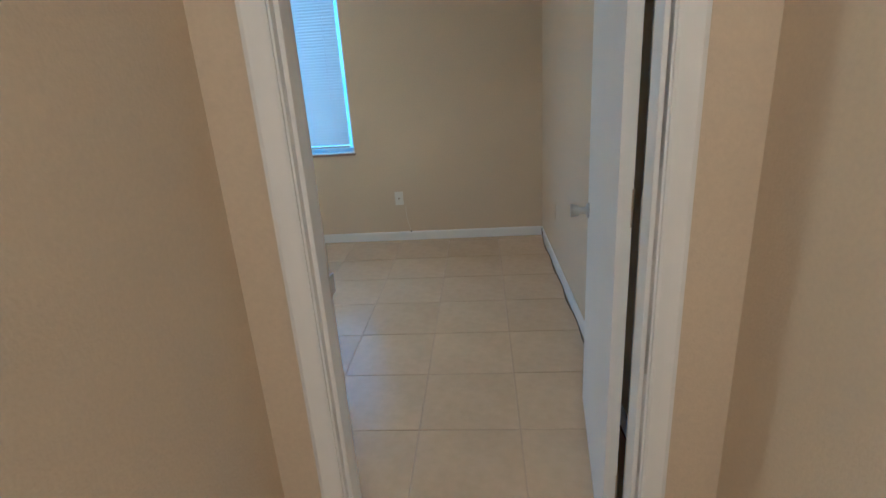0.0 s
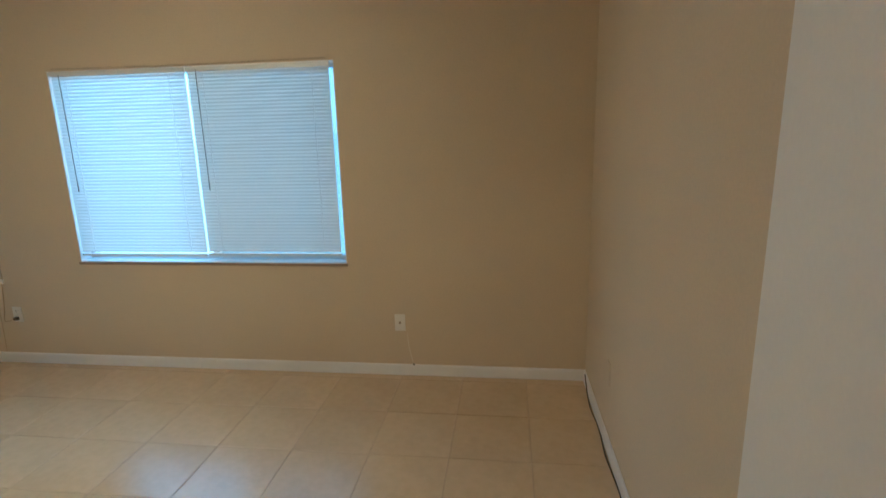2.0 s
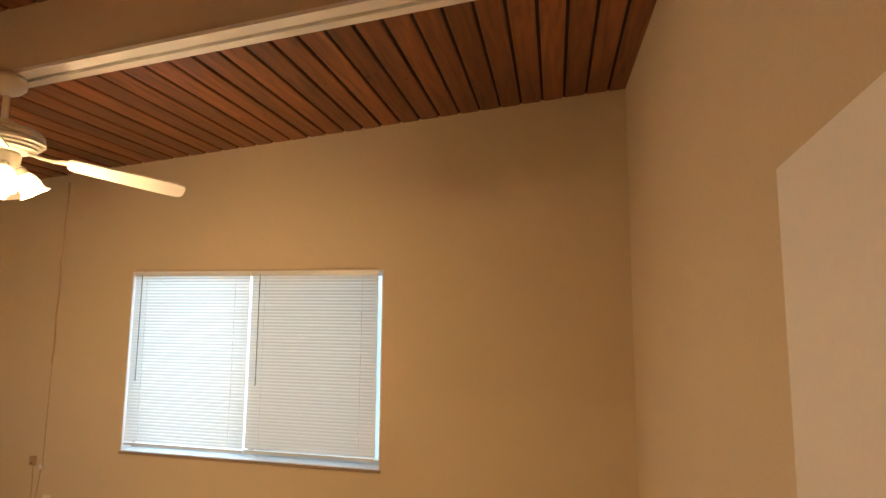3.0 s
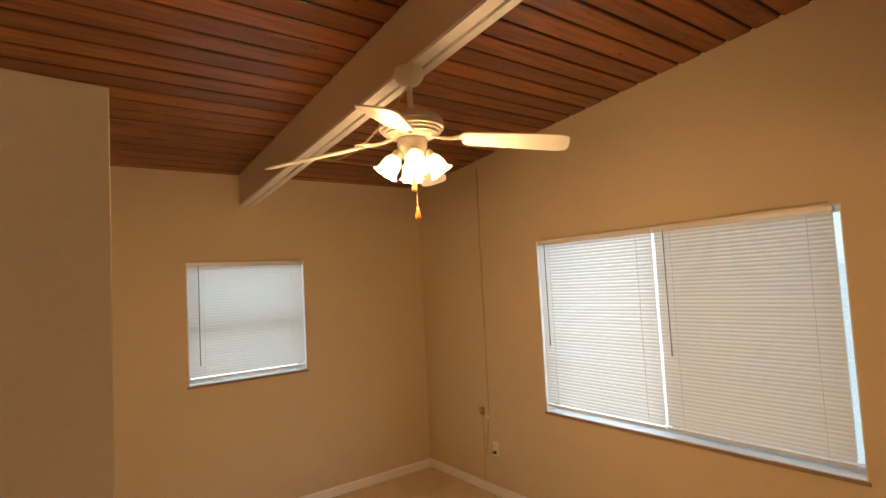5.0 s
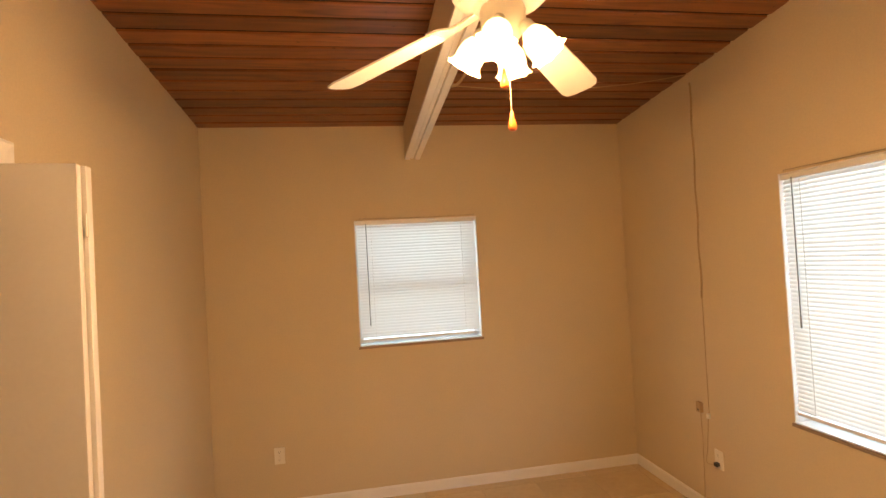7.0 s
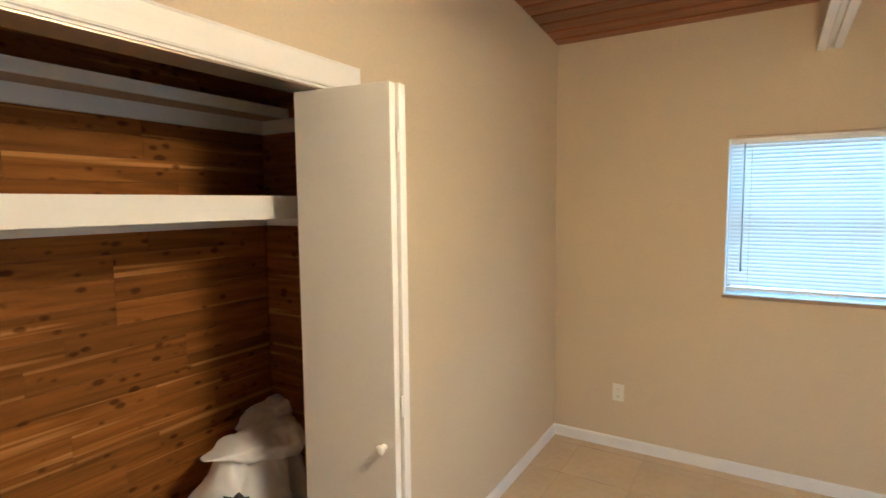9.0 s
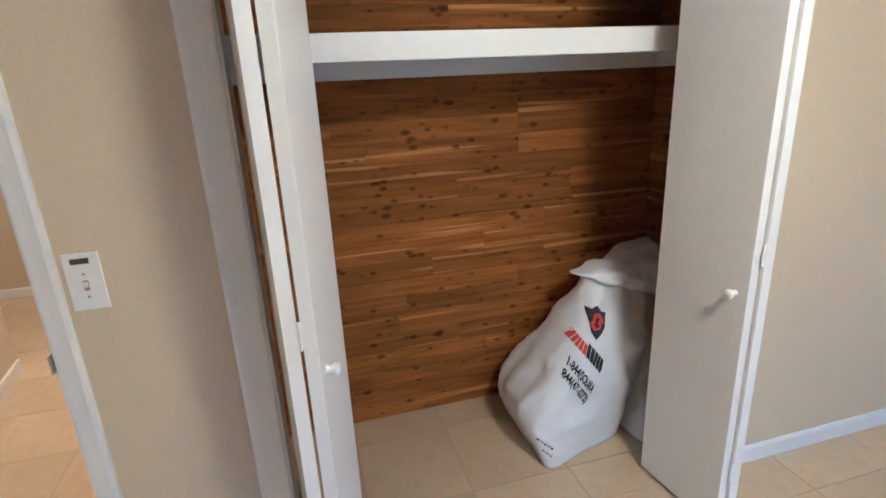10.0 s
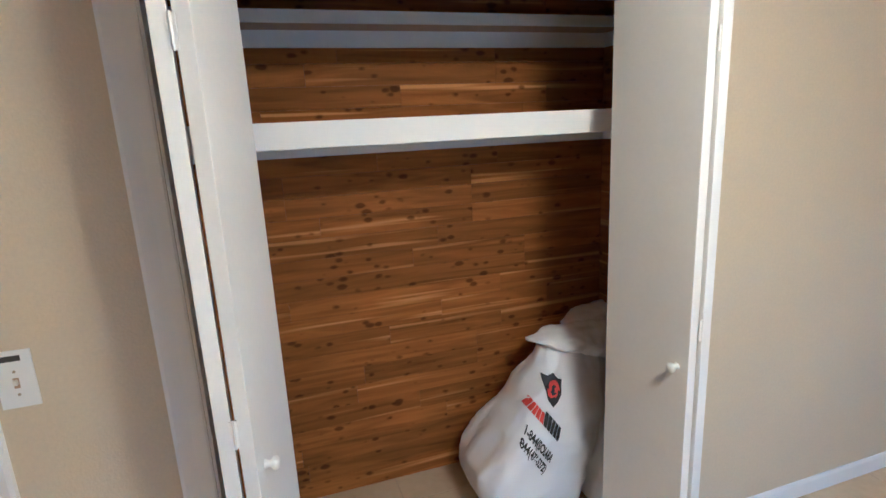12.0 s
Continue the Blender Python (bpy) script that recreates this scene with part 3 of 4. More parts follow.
WW, WH = WIN[1] - WIN[0], WIN[3] - WIN[2]
SW, SH = SMALL[1] - SMALL[0], SMALL[3] - SMALL[2]
MW = pose(WIN[0], NORTH, WIN[2])
MS = pose(WEST, SMALL[0], SMALL[2], 0, 0, 90)
window("window_1", MW, WW, WH, "wide white aluminium sliding window behind blinds", True)
window("window_2", MS, SW, SH, "small white aluminium single-hung window behind a blind", False)
half = WW * 0.497
blind("white mini blind, nearly closed, over the clear half", MW @ pose(0.012, 0.016, WH - 0.008), half - 0.014, WH - 0.05, 47, "blinds of the wide window")
blind("white mini blind, nearly closed, over the screened half", MW @ pose(half + 0.003, 0.016, WH - 0.008), WW - half - 0.036, WH - 0.055, 47, "blinds of the wide window")
blind("white mini blind, nearly closed, in the small window", MS @ pose(0.010, 0.016, SH - 0.008), SW - 0.020, SH - 0.04, 47, "blind of the small window")


def curtain_wire(m, w, label):
    ob = thing("curtain_wire", label, "curtain rod", m=m)
    wb = bmesh.new()
    tube(wb, [(w * k / 8, -0.010, -0.006 * math.sin(math.pi * k / 8)) for k in range(9)], 0.0022, 6)
    part("wire", wb, BRASSY, ob)
    for xx in (0.0, w):
        hb = bmesh.new()
        tube(hb, [(xx, 0.0, 0.0), (xx, -0.012, 0.0), (xx, -0.012, -0.01)], 0.0022, 6)
        part("hook", hb, BRASSY, ob)
    return ob


curtain_wire(MW @ pose(0.05, 0, WH + 0.012), WW - 0.10, "thin tarnished curtain wire over the wide window")
curtain_wire(MS @ pose(0.04, 0, SH + 0.012), SW - 0.06, "thin tarnished curtain wire over the small window")

# ---------------------------------------------------------------- ceiling fan
FX, FY = -2.385, 1.424
FZB = beam_z(FX)
fan = thing("ceiling_fan", "cream four-blade ceiling fan with lit frosted tulip shades", "ceiling fan", m=pose(FX, FY, 0))
HUB = 2.350
b1 = bmesh.new()
lathe(b1, [(0.030, FZB + 0.001), (0.058, FZB), (0.063, FZB - 0.018), (0.059, FZB - 0.042), (0.042, FZB - 0.062), (0.022, FZB - 0.072), (0.014, FZB - 0.075)], 28)
part("canopy", b1, FANWHITE, fan, smooth=True)
b1 = bmesh.new()
lathe(b1, [(0.0115, FZB - 0.05), (0.0115, HUB + 0.09)], 12)
part("downrod", b1, FANWHITE, fan, smooth=True)
b1 = bmesh.new()
lathe(b1, [(r, HUB + h) for r, h in ((0.020, 0.118), (0.034, 0.112), (0.040, 0.092), (0.085, 0.088), (0.112, 0.081), (0.116, 0.074), (0.121, 0.074), (0.130, 0.064), (0.132, 0.053), (0.127, 0.050),
           (0.127, 0.045), (0.134, 0.042), (0.134, 0.031), (0.121, 0.027), (0.123, 0.019), (0.108, 0.015), (0.110, 0.007), (0.090, 0.003), (0.080, -0.004), (0.060, -0.006))], 56)
part("motor_housing", b1, FANWHITE, fan, "ringed cream motor housing")
b1 = bmesh.new()
lathe(b1, [(0.058, HUB - 0.006), (0.062, HUB - 0.018), (0.060, HUB - 0.055), (0.050, HUB - 0.066), (0.046, HUB - 0.085), (0.030, HUB - 0.098), (0.010, HUB - 0.108), (0.0001, HUB - 0.112)], 28)
part("light_fitter", b1, FANWHITE, fan, smooth=True)
for k in range(4):
    a = 46 + 90 * k
    arm = Matrix.Rotation(radians(a), 4, 'Z')
    ib = bmesh.new()
    # blade iron, curved down to the blade
    path = [(0.075, 0.0), (0.12, -0.014), (0.16, -0.020), (0.20, -0.018), (0.235, -0.022)]
    wid = [0.016, 0.012, 0.014, 0.026, 0.030]
    top_r, bot_r = [], []
    for (r, dz), wd in zip(path, wid):
        top_r.append([ib.verts.new(arm @ Vector((r, s * wd, HUB + dz + 0.004))) for s in (-1, 1)])
        bot_r.append([ib.verts.new(arm @ Vector((r, s * wd, HUB + dz - 0.003))) for s in (-1, 1)])
    for i in range(len(path) - 1):
        ib.faces.new((top_r[i][0], top_r[i + 1][0], top_r[i + 1][1], top_r[i][1]))
        ib.faces.new((bot_r[i][0], bot_r[i][1], bot_r[i + 1][1], bot_r[i + 1][0]))
        for s in (0, 1):
            ib.faces.new((top_r[i][s], bot_r[i][s], bot_r[i + 1][s], top_r[i + 1][s]))
    ib.faces.new((top_r[0][0], top_r[0][1], bot_r[0][1], bot_r[0][0]))
    ib.faces.new((top_r[-1][0], top_r[-1][1], bot_r[-1][1], bot_r[-1][0]))
    part("blade_iron", ib, FANWHITE, fan)
    bb = bmesh.new()
    outline = [(0.0, -0.030), (0.008, -0.044), (0.03, -0.052), (0.25, -0.062), (0.385, -0.066), (0.415, -0.056), (0.424, -0.030), (0.425, 0.0), (0.424, 0.030), (0.415, 0.056), (0.385, 0.066), (0.25, 0.062), (0.03, 0.052), (0.008, 0.044), (0.0, 0.030)]
    bm_m = arm @ Matrix.Translation((0.205, 0, HUB - 0.018)) @ pose(0, 0, 0, -13, 7.5, 0)
    lo = [bb.verts.new(bm_m @ Vector((u, v, -0.009))) for u, v in outline]
    hi = [bb.verts.new(bm_m @ Vector((u, v, -0.003))) for u, v in outline]
    bb.faces.new(lo)
    bb.faces.new(hi)
    for i in range(len(outline)):
        j = (i + 1) % len(outline)
        bb.faces.new((lo[i], lo[j], hi[j], hi[i]))
    part("blade", bb, FANWHITE, fan, "cream fan blade")
    # tulip lamp between the blades
    am = Matrix.Rotation(radians(-29 + 90 * k), 4, 'Z')
    sm = am @ Matrix.Translation((0.060, 0, HUB - 0.068)) @ Matrix.Rotation(radians(180 - 34), 4, 'Y')
    cb = bmesh.new()
    lathe(cb, [(0.016, -0.012), (0.021, -0.004), (0.023, 0.018), (0.020, 0.024)], 18, m=sm)
    part("lamp_socket", cb, FANWHITE, fan, smooth=True)
    gb = bmesh.new()
    rings = lathe(gb, [(0.018, 0.014), (0.025, 0.020), (0.036, 0.038), (0.040, 0.060), (0.039, 0.078), (0.042, 0.090), (0.050, 0.099)], 40, m=sm, ruffle=0.10, lobes=8)
    gb.faces.ensure_lookup_table()
    gb.faces.remove([f_ for f_ in gb.faces if len(f_.verts) == 40][-1])
    part("lamp_shade", gb, SHADEGLASS, fan, "glowing frosted tulip glass shade", smooth=True)
    pl_d = bpy.data.lights.new("bulb", 'POINT')
    pl_d.energy, pl_d.color, pl_d.shadow_soft_size = 21.0, (1.0, 0.56, 0.23), 0.05
    lamp = new("bulb_light", pl_d)
    lamp.matrix_world = fan.matrix_world @ sm @ Matrix.Translation((0, 0, 0.088))
for (dx, dy, z0, z1) in ((0.014, -0.010, HUB - 0.10, 2.150), (0.004, 0.008, HUB - 0.10, 2.038)):
    cb = bmesh.new()
    tube(cb, [(dx, dy, z0), (dx, dy, z1 + 0.02)], 0.0013, 5)
    ch = part("pull_chain", cb, CHAIN, fan, "thin metal pull chain")
    pb = bmesh.new()
    lathe(pb, [(0.0001, z1 + 0.026), (0.004, z1 + 0.024), (0.006, z1 + 0.010), (0.011, z1 - 0.008), (0.012, z1 - 0.022), (0.008, z1 - 0.027), (0.0001, z1 - 0.028)], 14, m=Matrix.Translation((dx, dy, 0)))
    part("pull", pb, PULL, ch, "amber pull knob", smooth=True)

# swag chain from the canopy to a hook on the beam, and on over to the wall
swag = thing("swag_chain", "antique swag chain and cord looped from fan to hook", "chain")
hook = Vector((-3.58, beam_y(-3.58) + 0.114, beam_z(-3.58) + 0.004))
start = Vector((FX - 0.04, FY + 0.03, FZB - 0.035))


def hang(a, b, sag, n):
    return [a.lerp(b, i / n) - Vector((0, 0, sag * 4 * (i / n) * (1 - i / n))) for i in range(n + 1)]


link = bmesh.new()
ring = [(0.011 * math.cos(2 * math.pi * i / 10), 0.0065 * math.sin(2 * math.pi * i / 10), 0) for i in range(10)]
for i in range(10):
    tube(link, [ring[i], ring[(i + 1) % 10]], 0.0016, 4)
link_mesh = mesh_of(link, "link", CHAIN)
pts = hang(start, hook, 0.12, 66)
for i in range(66):
    p, q = pts[i], pts[i + 1]
    l_ob = new("link", link_mesh)
    l_ob.parent = swag
    d = (q - p).normalized()
    l_ob.matrix_local = Matrix.Translation((p + q) / 2) @ d.to_track_quat('X', 'Z').to_matrix().to_4x4() @ Matrix.Rotation(radians(90 * (i % 2)), 4, 'X')
cb = bmesh.new()
tube(cb, hang(start, hook, 0.12, 24), 0.0022, 6)
tcord = part("cord", cb, CORD, swag, "tan electric cord threaded through the chain")
cb = bmesh.new()
top_n = Vector((-3.968, NORTH - 0.010, ceil_z(-3.968, NORTH) - 0.012))
tube(cb, hang(hook, top_n, 0.05, 16), 0.0022, 6)
part("cord", cb, CORD, swag)
hb = bmesh.new()
tube(hb, [hook + Vector((0, -0.014, 0.016)), hook + Vector((0, 0.006, 0.016)), hook + Vector((0, 0.012, 0.004)), hook + Vector((0, 0.004, -0.008)), hook + Vector((0, -0.006, -0.004))], 0.003, 6)
part("hook", hb, BRASSY, swag, "small hook in the beam")


# ---------------------------------------------------------------- plates, boxes and cables
def outlet(m, label, dark_slot=False):
    ob = thing("wall_outlet", label, "outlet", m=m)
    box_part("cover_plate", (-0.036, 0.036, -0.006, 0, -0.057, 0.057), PLASTIC, ob, bevel=0.0015)
    for z in (-0.026, 0.026):
        rb = bmesh.new()
        lathe(rb, [(0.0165, 0), (0.0165, 0.0025), (0.0001, 0.0026)], 18, m=pose(0, -0.006, z, 90, 0, 0))
        rc = part("receptacle", rb, PLASTIC, ob)
        for xx, hh in ((-0.006, 0.008), (0.006, 0.006)):
            box_part("slot", (xx - 0.001, xx + 0.001, -0.0092, -0.0086, z - hh / 2 + 0.003, z + hh / 2 + 0.003), DARKPLASTIC, rc)
        box_part("slot", (-0.002, 0.002, -0.0092, -0.0086, z - 0.009, z - 0.005), DARKPLASTIC, rc)
    sb = bmesh.new()
    lathe(sb, [(0.003, 0), (0.003, 0.001), (0.0001, 0.0012)], 10, m=pose(0, -0.006, 0, 90, 0, 0))
    part("screw", sb, METAL, ob)
    return ob


coax = thing("cable_plate", "ivory cable outlet plate low on the wall", "outlet", m=pose(-1.118, NORTH, 0.369))
box_part("cover_plate", (-0.035, 0.035, -0.006, 0, -0.057, 0.057), PLASTIC, coax, bevel=0.0015)
cb = bmesh.new()
lathe(cb, [(0.008, 0), (0.008, 0.004), (0.0045, 0.005), (0.0045, 0.013), (0.0001, 0.013)], 12, m=pose(0, -0.006, 0, 90, 0, 0))
part("connector", cb, BRASSY, coax, "threaded coaxial connector", smooth=True)
outlet(pose(WEST, 0.438, 0.381, 0, 0, 90), "ivory double outlet low on the beige wall")
plugged = outlet(pose(-3.925, NORTH, 0.372), "ivory double outlet with a dark plug in it")
plug = thing("power_plug", "dark plug with a thin wire in the outlet", "plug", m=pose(-3.925, NORTH - 0.009, 0.346))
box_part("body", (-0.013, 0.013, -0.026, -0.0005, -0.011, 0.011), DARKPLASTIC, plug, bevel=0.003)
cb = bmesh.new()
tube(cb, [(-0.012, -0.018, 0), (-0.05, -0.014, -0.018), (-0.10, -0.004, -0.028), (-0.115, 0.002, -0.015), (-0.10, 0.005, 0.06), (-0.075, 0.005, 0.255)], 0.0022, 6)
part("wire", cb, CORD, plug)

wire = thing("wall_cable", "tan lamp cable stapled down the beige wall", "cable")
cb = bmesh.new()
pts = [(-3.968 - 0.016 * f + 0.004 * math.sin(23 * f), NORTH - 0.0035, 2.70 * (1 - f) + 1.35 * f) for f in (i / 30 for i in range(31))]
tube(cb, pts, 0.0062, 6)
part("thick_cable", cb, CORD, wire)
cb = bmesh.new()
tube(cb, [(-3.984 - 0.006 * f, NORTH - 0.003, 1.35 * (1 - f) + 0.62 * f) for f in (i / 8 for i in range(9))], 0.0022, 6)
part("thin_cable", cb, CORD, wire)
box_part("switch", (-4.002, -3.978, NORTH - 0.016, NORTH - 0.0005, 0.602, 0.634), WHITEPLASTIC, wire, "small white inline switch", bevel=0.003)
jack = thing("phone_jack", "small tan phone jack box on the wall", "jack", m=pose(-4.068, NORTH, 0.655))
box_part("body", (-0.022, 0.022, -0.022, 0, -0.032, 0.032), TANBOX, jack, bevel=0.003)
box_part("socket", (-0.007, 0.007, -0.0232, -0.022, -0.020, -0.010), DARKPLASTIC, jack)
cb = bmesh.new()
tube(cb, [(0.0, -0.006, -0.03), (0.004, -0.004, -0.20), (-0.004, -0.004, -0.40), (0.0, -0.013, -0.572)], 0.002, 6)
part("wire", cb, CORD, jack)

# a blank plate painted over on the east wall, and a stub of wire under the cable plate
blank = thing("blank_plate", "blank wall plate painted over in beige", "wall plate", m=pose(EAST_N[0] + 0.0092, 2.45, 0.392, 0, 0, -90 + (slant + 90)))
box_part("cover_plate", (-0.035, 0.035, -0.005, 0, -0.057, 0.057), WALL, blank, bevel=0.0015)
stub = thing("wire_stub", "thin wire stub hanging to the baseboard", "wire", m=pose(-1.036, NORTH, 0))
cb = bmesh.new()
tube(cb, [(-0.035, -0.003, 0.295), (-0.030, -0.004, 0.20), (-0.012, -0.004, 0.12), (0.0, -0.008, 0.078)], 0.0014, 6)
part("wire", cb, PLASTIC, stub, "thin pale wire")
box_part("tip", (-0.006, 0.006, -0.014, -0.004, 0.072, 0.084), DARKPLASTIC, stub, "dark wire end", bevel=0.002)

# light switch with a thermometer strip, by the door
sw = thing("light_switch", "white switch plate with a dark label strip", "light switch", m=pose(-0.899, 0, 1.108, 0, 0, 180))
box_part("cover_plate", (-0.0395, 0.0395, -0.006, 0, -0.072, 0.072), WHITEPLASTIC, sw, bevel=0.0015)
box_part("toggle_slot", (-0.006, 0.006, -0.0066, -0.0059, -0.022, 0.004), TANBOX, sw)
box_part("toggle", (-0.004, 0.004, -0.016, -0.0066, -0.010, 0.002), PLASTIC, sw, bevel=0.001, m=Matrix.Rotation(radians(12), 4, 'X'))
box_part("label_strip", (-0.022, 0.018, -0.0068, -0.0061, 0.046, 0.060), DARKPLASTIC, sw, "dark grey strip on the plate")
for z in (0.020, -0.038):
    sb = bmesh.new()
    lathe(sb, [(0.0035, 0), (0.0035, 0.001), (0.0001, 0.0012)], 10, m=pose(0, -0.006, z, 90, 0, 0))
    part("screw", sb, BRASSY, sw)

chime = thing("door_chime", "small tan chime box high over the closet", "door chime", m=pose(-2.209, 0, 2.360, 0, 0, 180))
box_part("body", (-0.028, 0.028, -0.030, 0, -0.062, 0.056), TANBOX, chime, "tan box body", bevel=0.003)
box_part("cover", (-0.030, 0.030, -0.036, -0.0305, -0.066, 0.060), PLASTIC, chime, "ivory front cover", bevel=0.002)
box_part("button", (-0.0295, -0.0282, -0.018, -0.008, -0.010, 0.006), DARKPLASTIC, chime)

# black cable along the east wall's foot
cb = bmesh.new()
dirv = Vector((EAST_N[0] - EAST_S[0], EAST_N[1], 0))
nrm = Vector((-dirv.y, dirv.x, 0)).normalized()
rng = random.Random(9)
pts = []
for i in range(41):
    f = 0.05 + 0.93 * i / 40
    p = Vector((EAST_S[0], 0, 0)) + dirv * f
    lift = 0.004 + 0.068 * max(0.0, (f - 0.86) / 0.12) ** 2
    pts.append(p + nrm * (0.017 + 0.006 * math.sin(i * 0.9) + 0.003 * rng.random()) + Vector((0, 0, min(lift, 0.085))))
tube(cb, pts, 0.0035, 6)
tagged(part("black_cable", cb, CABLE), "black cable lying along the foot of the wall", "cable")

# ---------------------------------------------------------------- closet inside
shelf = thing("closet_shelf", "white painted closet shelf with a deep front board", "shelf")
box_part("shelf_board", (CWEST + 0.001, CEAST - 0.001, CBACK + 0.014, -0.261, 1.652, 1.670), SHELFPAINT, shelf)
box_part("front_board", (CWEST + 0.001, CEAST - 0.001, -0.260, -0.240, 1.596, 1.676), TRIM, shelf, bevel=0.0015)
box_part("cleat", (CWEST + 0.021, CEAST - 0.021, CBACK + 0.013, CBACK + 0.032, 1.550, 1.651), SHELFPAINT, shelf)
box_part("cleat", (CWEST + 0.013, CWEST + 0.0205, CBACK + 0.013, -0.262, 1.550, 1.651), SHELFPAINT, shelf)
box_part("cleat", (CEAST - 0.020, CEAST - 0.001, CBACK + 0.013, -0.262, 1.550, 1.651), SHELFPAINT, shelf)
ledge = thing("closet_ledge", "white painted narrow upper ledge in the closet", "shelf")
# greyish-brown board between the white strip and cleats
box_part("ledge_board", (CWEST + 0.013, CEAST - 0.001, CBACK + 0.014, -0.618, 2.0235, 2.040), LEDGEBROWN, ledge)
box_part("front_strip", (CWEST + 0.013, CEAST - 0.001, -0.6175, -0.600, 2.021, 2.063), SHELFPAINT, ledge)
box_part("cleat", (CWEST + 0.021, CEAST - 0.021, CBACK + 0.013, CBACK + 0.032, 1.962, 2.023), SHELFPAINT, ledge)
box_part("cleat", (CWEST + 0.013, CWEST + 0.0205, CBACK + 0.013, -0.30, 1.962, 2.023), SHELFPAINT, ledge)


def interp(zs, vals, z):
    return float(np.interp(z, zs, vals))


def sack(label, zs, xl, xr, yf, yb, seed):
    """A limp filled sack, given its left, right, front and back at some heights, with folds and creases."""
    ob = thing("sack", label, "bag", "sacks in the closet")
    n, rows_n = 96, 56
    bm_ = bmesh.new()
    rows_ = []
    for j in range(rows_n):
        f = j / (rows_n - 1)
        z = zs[-1] * f
        l, r, a, b = (interp(zs, v, z) for v in (xl, xr, yf, yb))
        cx, cy, hx, hy = (l + r) / 2, (a + b) / 2, abs(l - r) / 2, abs(a - b) / 2
        e = 2 / (9.0 - 4.8 * min(1, f * 4.5))
        row = []
        for i in range(n):
            t = 2 * math.pi * i / n
            c, s_ = math.cos(t), math.sin(t)
            x_ = cx + hx * math.copysign(abs(c) ** e, c)
            y_ = cy + hy * math.copysign(abs(s_) ** e, s_)
            y_ -= 0.30 * max(0.0, l - x_) * (1 - min(1.0, 2.6 * f)) * (1 if y_ > cy else 0.3)
            out = Vector((c * hy, s_ * hx, 0)).normalized()
            p = Vector((x_ * 5.0 + seed, y_ * 5.0, z * 3.2))
            big = noise.noise(p)
            crease = 1 - abs(noise.noise(Vector((x_ * 7 + z * 6 + seed, y_ * 6, z * 4 - x_ * 3)))) * 2.6
            fine = noise.noise(Vector((x_ * 30, y_ * 30 + seed, z * 26)))
            d = 0.018 * big + 0.020 * (crease - 0.6) + 0.0040 * fine
            d *= min(1.0, 0.25 + f * 5)
            row.append(bm_.verts.new((x_ + out.x * d, y_ + out.y * d, max(0.002, z + 0.006 * fine * min(1, 4 * f)))))
        rows_.append(row)
    for a, b in zip(rows_, rows_[1:]):
        for i in range(n):
            bm_.faces.new((a[i], a[(i + 1) % n], b[(i + 1) % n], b[i]))
    bm_.faces.new(rows_[0])
    bm_.faces.new(rows_[-1])
    return ob, part("sack_body", bm_, BAGCLOTH, ob, smooth=True)


def flap(parent, x0, x1, top0, top1, bot0, bot1, yf, yb, seed):
    """The folded mouth of a sack: a crumpled roll that hangs over the front."""
    bm_ = bmesh.new()
    rows_ = []
    n, m_ = 40, 34
    for j in range(m_):
        f = j / (m_ - 1)
        x_ = x0 + (x1 - x0) * f
        grow = min(1.0, 0.18 + 2.6 * f) * (1.0 if f < 0.94 else (1 - f) / 0.06 * 0.7 + 0.3)
        zt, zb = top0 + (top1 - top0) * f, bot0 + (bot1 - bot0) * f
        cz, hz, cy, hy = (zt + zb) / 2, (zt - zb) / 2 * grow, (yf + yb) / 2, abs(yf - yb) / 2 * grow
        row = []
        for i in range(n):
            t = 2 * math.pi * i / n
            c, s_ = math.cos(t), math.sin(t)
            d = 1 + 0.22 * noise.noise(Vector((x_ * 12 + seed, c * 1.6, s_ * 1.6))) + 0.12 * noise.noise(Vector((x_ * 34, c * 3 + seed, s_ * 3)))
            row.append(bm_.verts.new((x_ + 0.008 * noise.noise(Vector((c * 2, s_ * 2, x_ * 9))), cy + hy * c * d, cz + hz * s_ * d)))
        rows_.append(row)
    for a, b in zip(rows_, rows_[1:]):
        for i in range(n):
            bm_.faces.new((a[i], a[(i + 1) % n], b[(i + 1) % n], b[i]))
    bm_.faces.new(rows_[0])
    bm_.faces.new(rows_[-1])
    return part("folded_mouth", bm_, BAGCLOTH, parent, "crumpled folded mouth of the sack", smooth=True)


bag, bag_body = sack("white woven plastic sack with printing, slumped in the closet",
                     (0, 0.06, 0.14, 0.22, 0.30, 0.36, 0.46, 0.58, 0.66, 0.72),
                     (-2.250, -2.228, -2.205, -2.195, -2.258, -2.326, -2.420, -2.508, -2.555, -2.595),
                     (-2.66, -2.69, -2.73, -2.76, -2.79, -2.81, -2.83, -2.84, -2.84, -2.82),
                     (-0.192, -0.200, -0.220, -0.245, -0.275, -0.297, -0.345, -0.405, -0.440, -0.470),
                     (-0.60, -0.66, -0.70, -0.70, -0.69, -0.68, -0.65, -0.62, -0.59, -0.56), 4.0)
flap(bag, -2.500, -2.93, 0.752, 0.748, 0.700, 0.560, -0.405, -0.60, 2.0)
bag2, bag2_body = sack("second white woven sack slumped behind the first",
                       (0, 0.1, 0.3, 0.5, 0.62, 0.69), (-2.70, -2.71, -2.77, -2.81, -2.83, -2.86), (-2.97, -3.01, -3.03, -3.02, -2.99, -2.95),
                       (-0.215, -0.225, -0.38, -0.52, -0.58, -0.62), (-0.73, -0.745, -0.75, -0.745, -0.73, -0.69), 17.0)
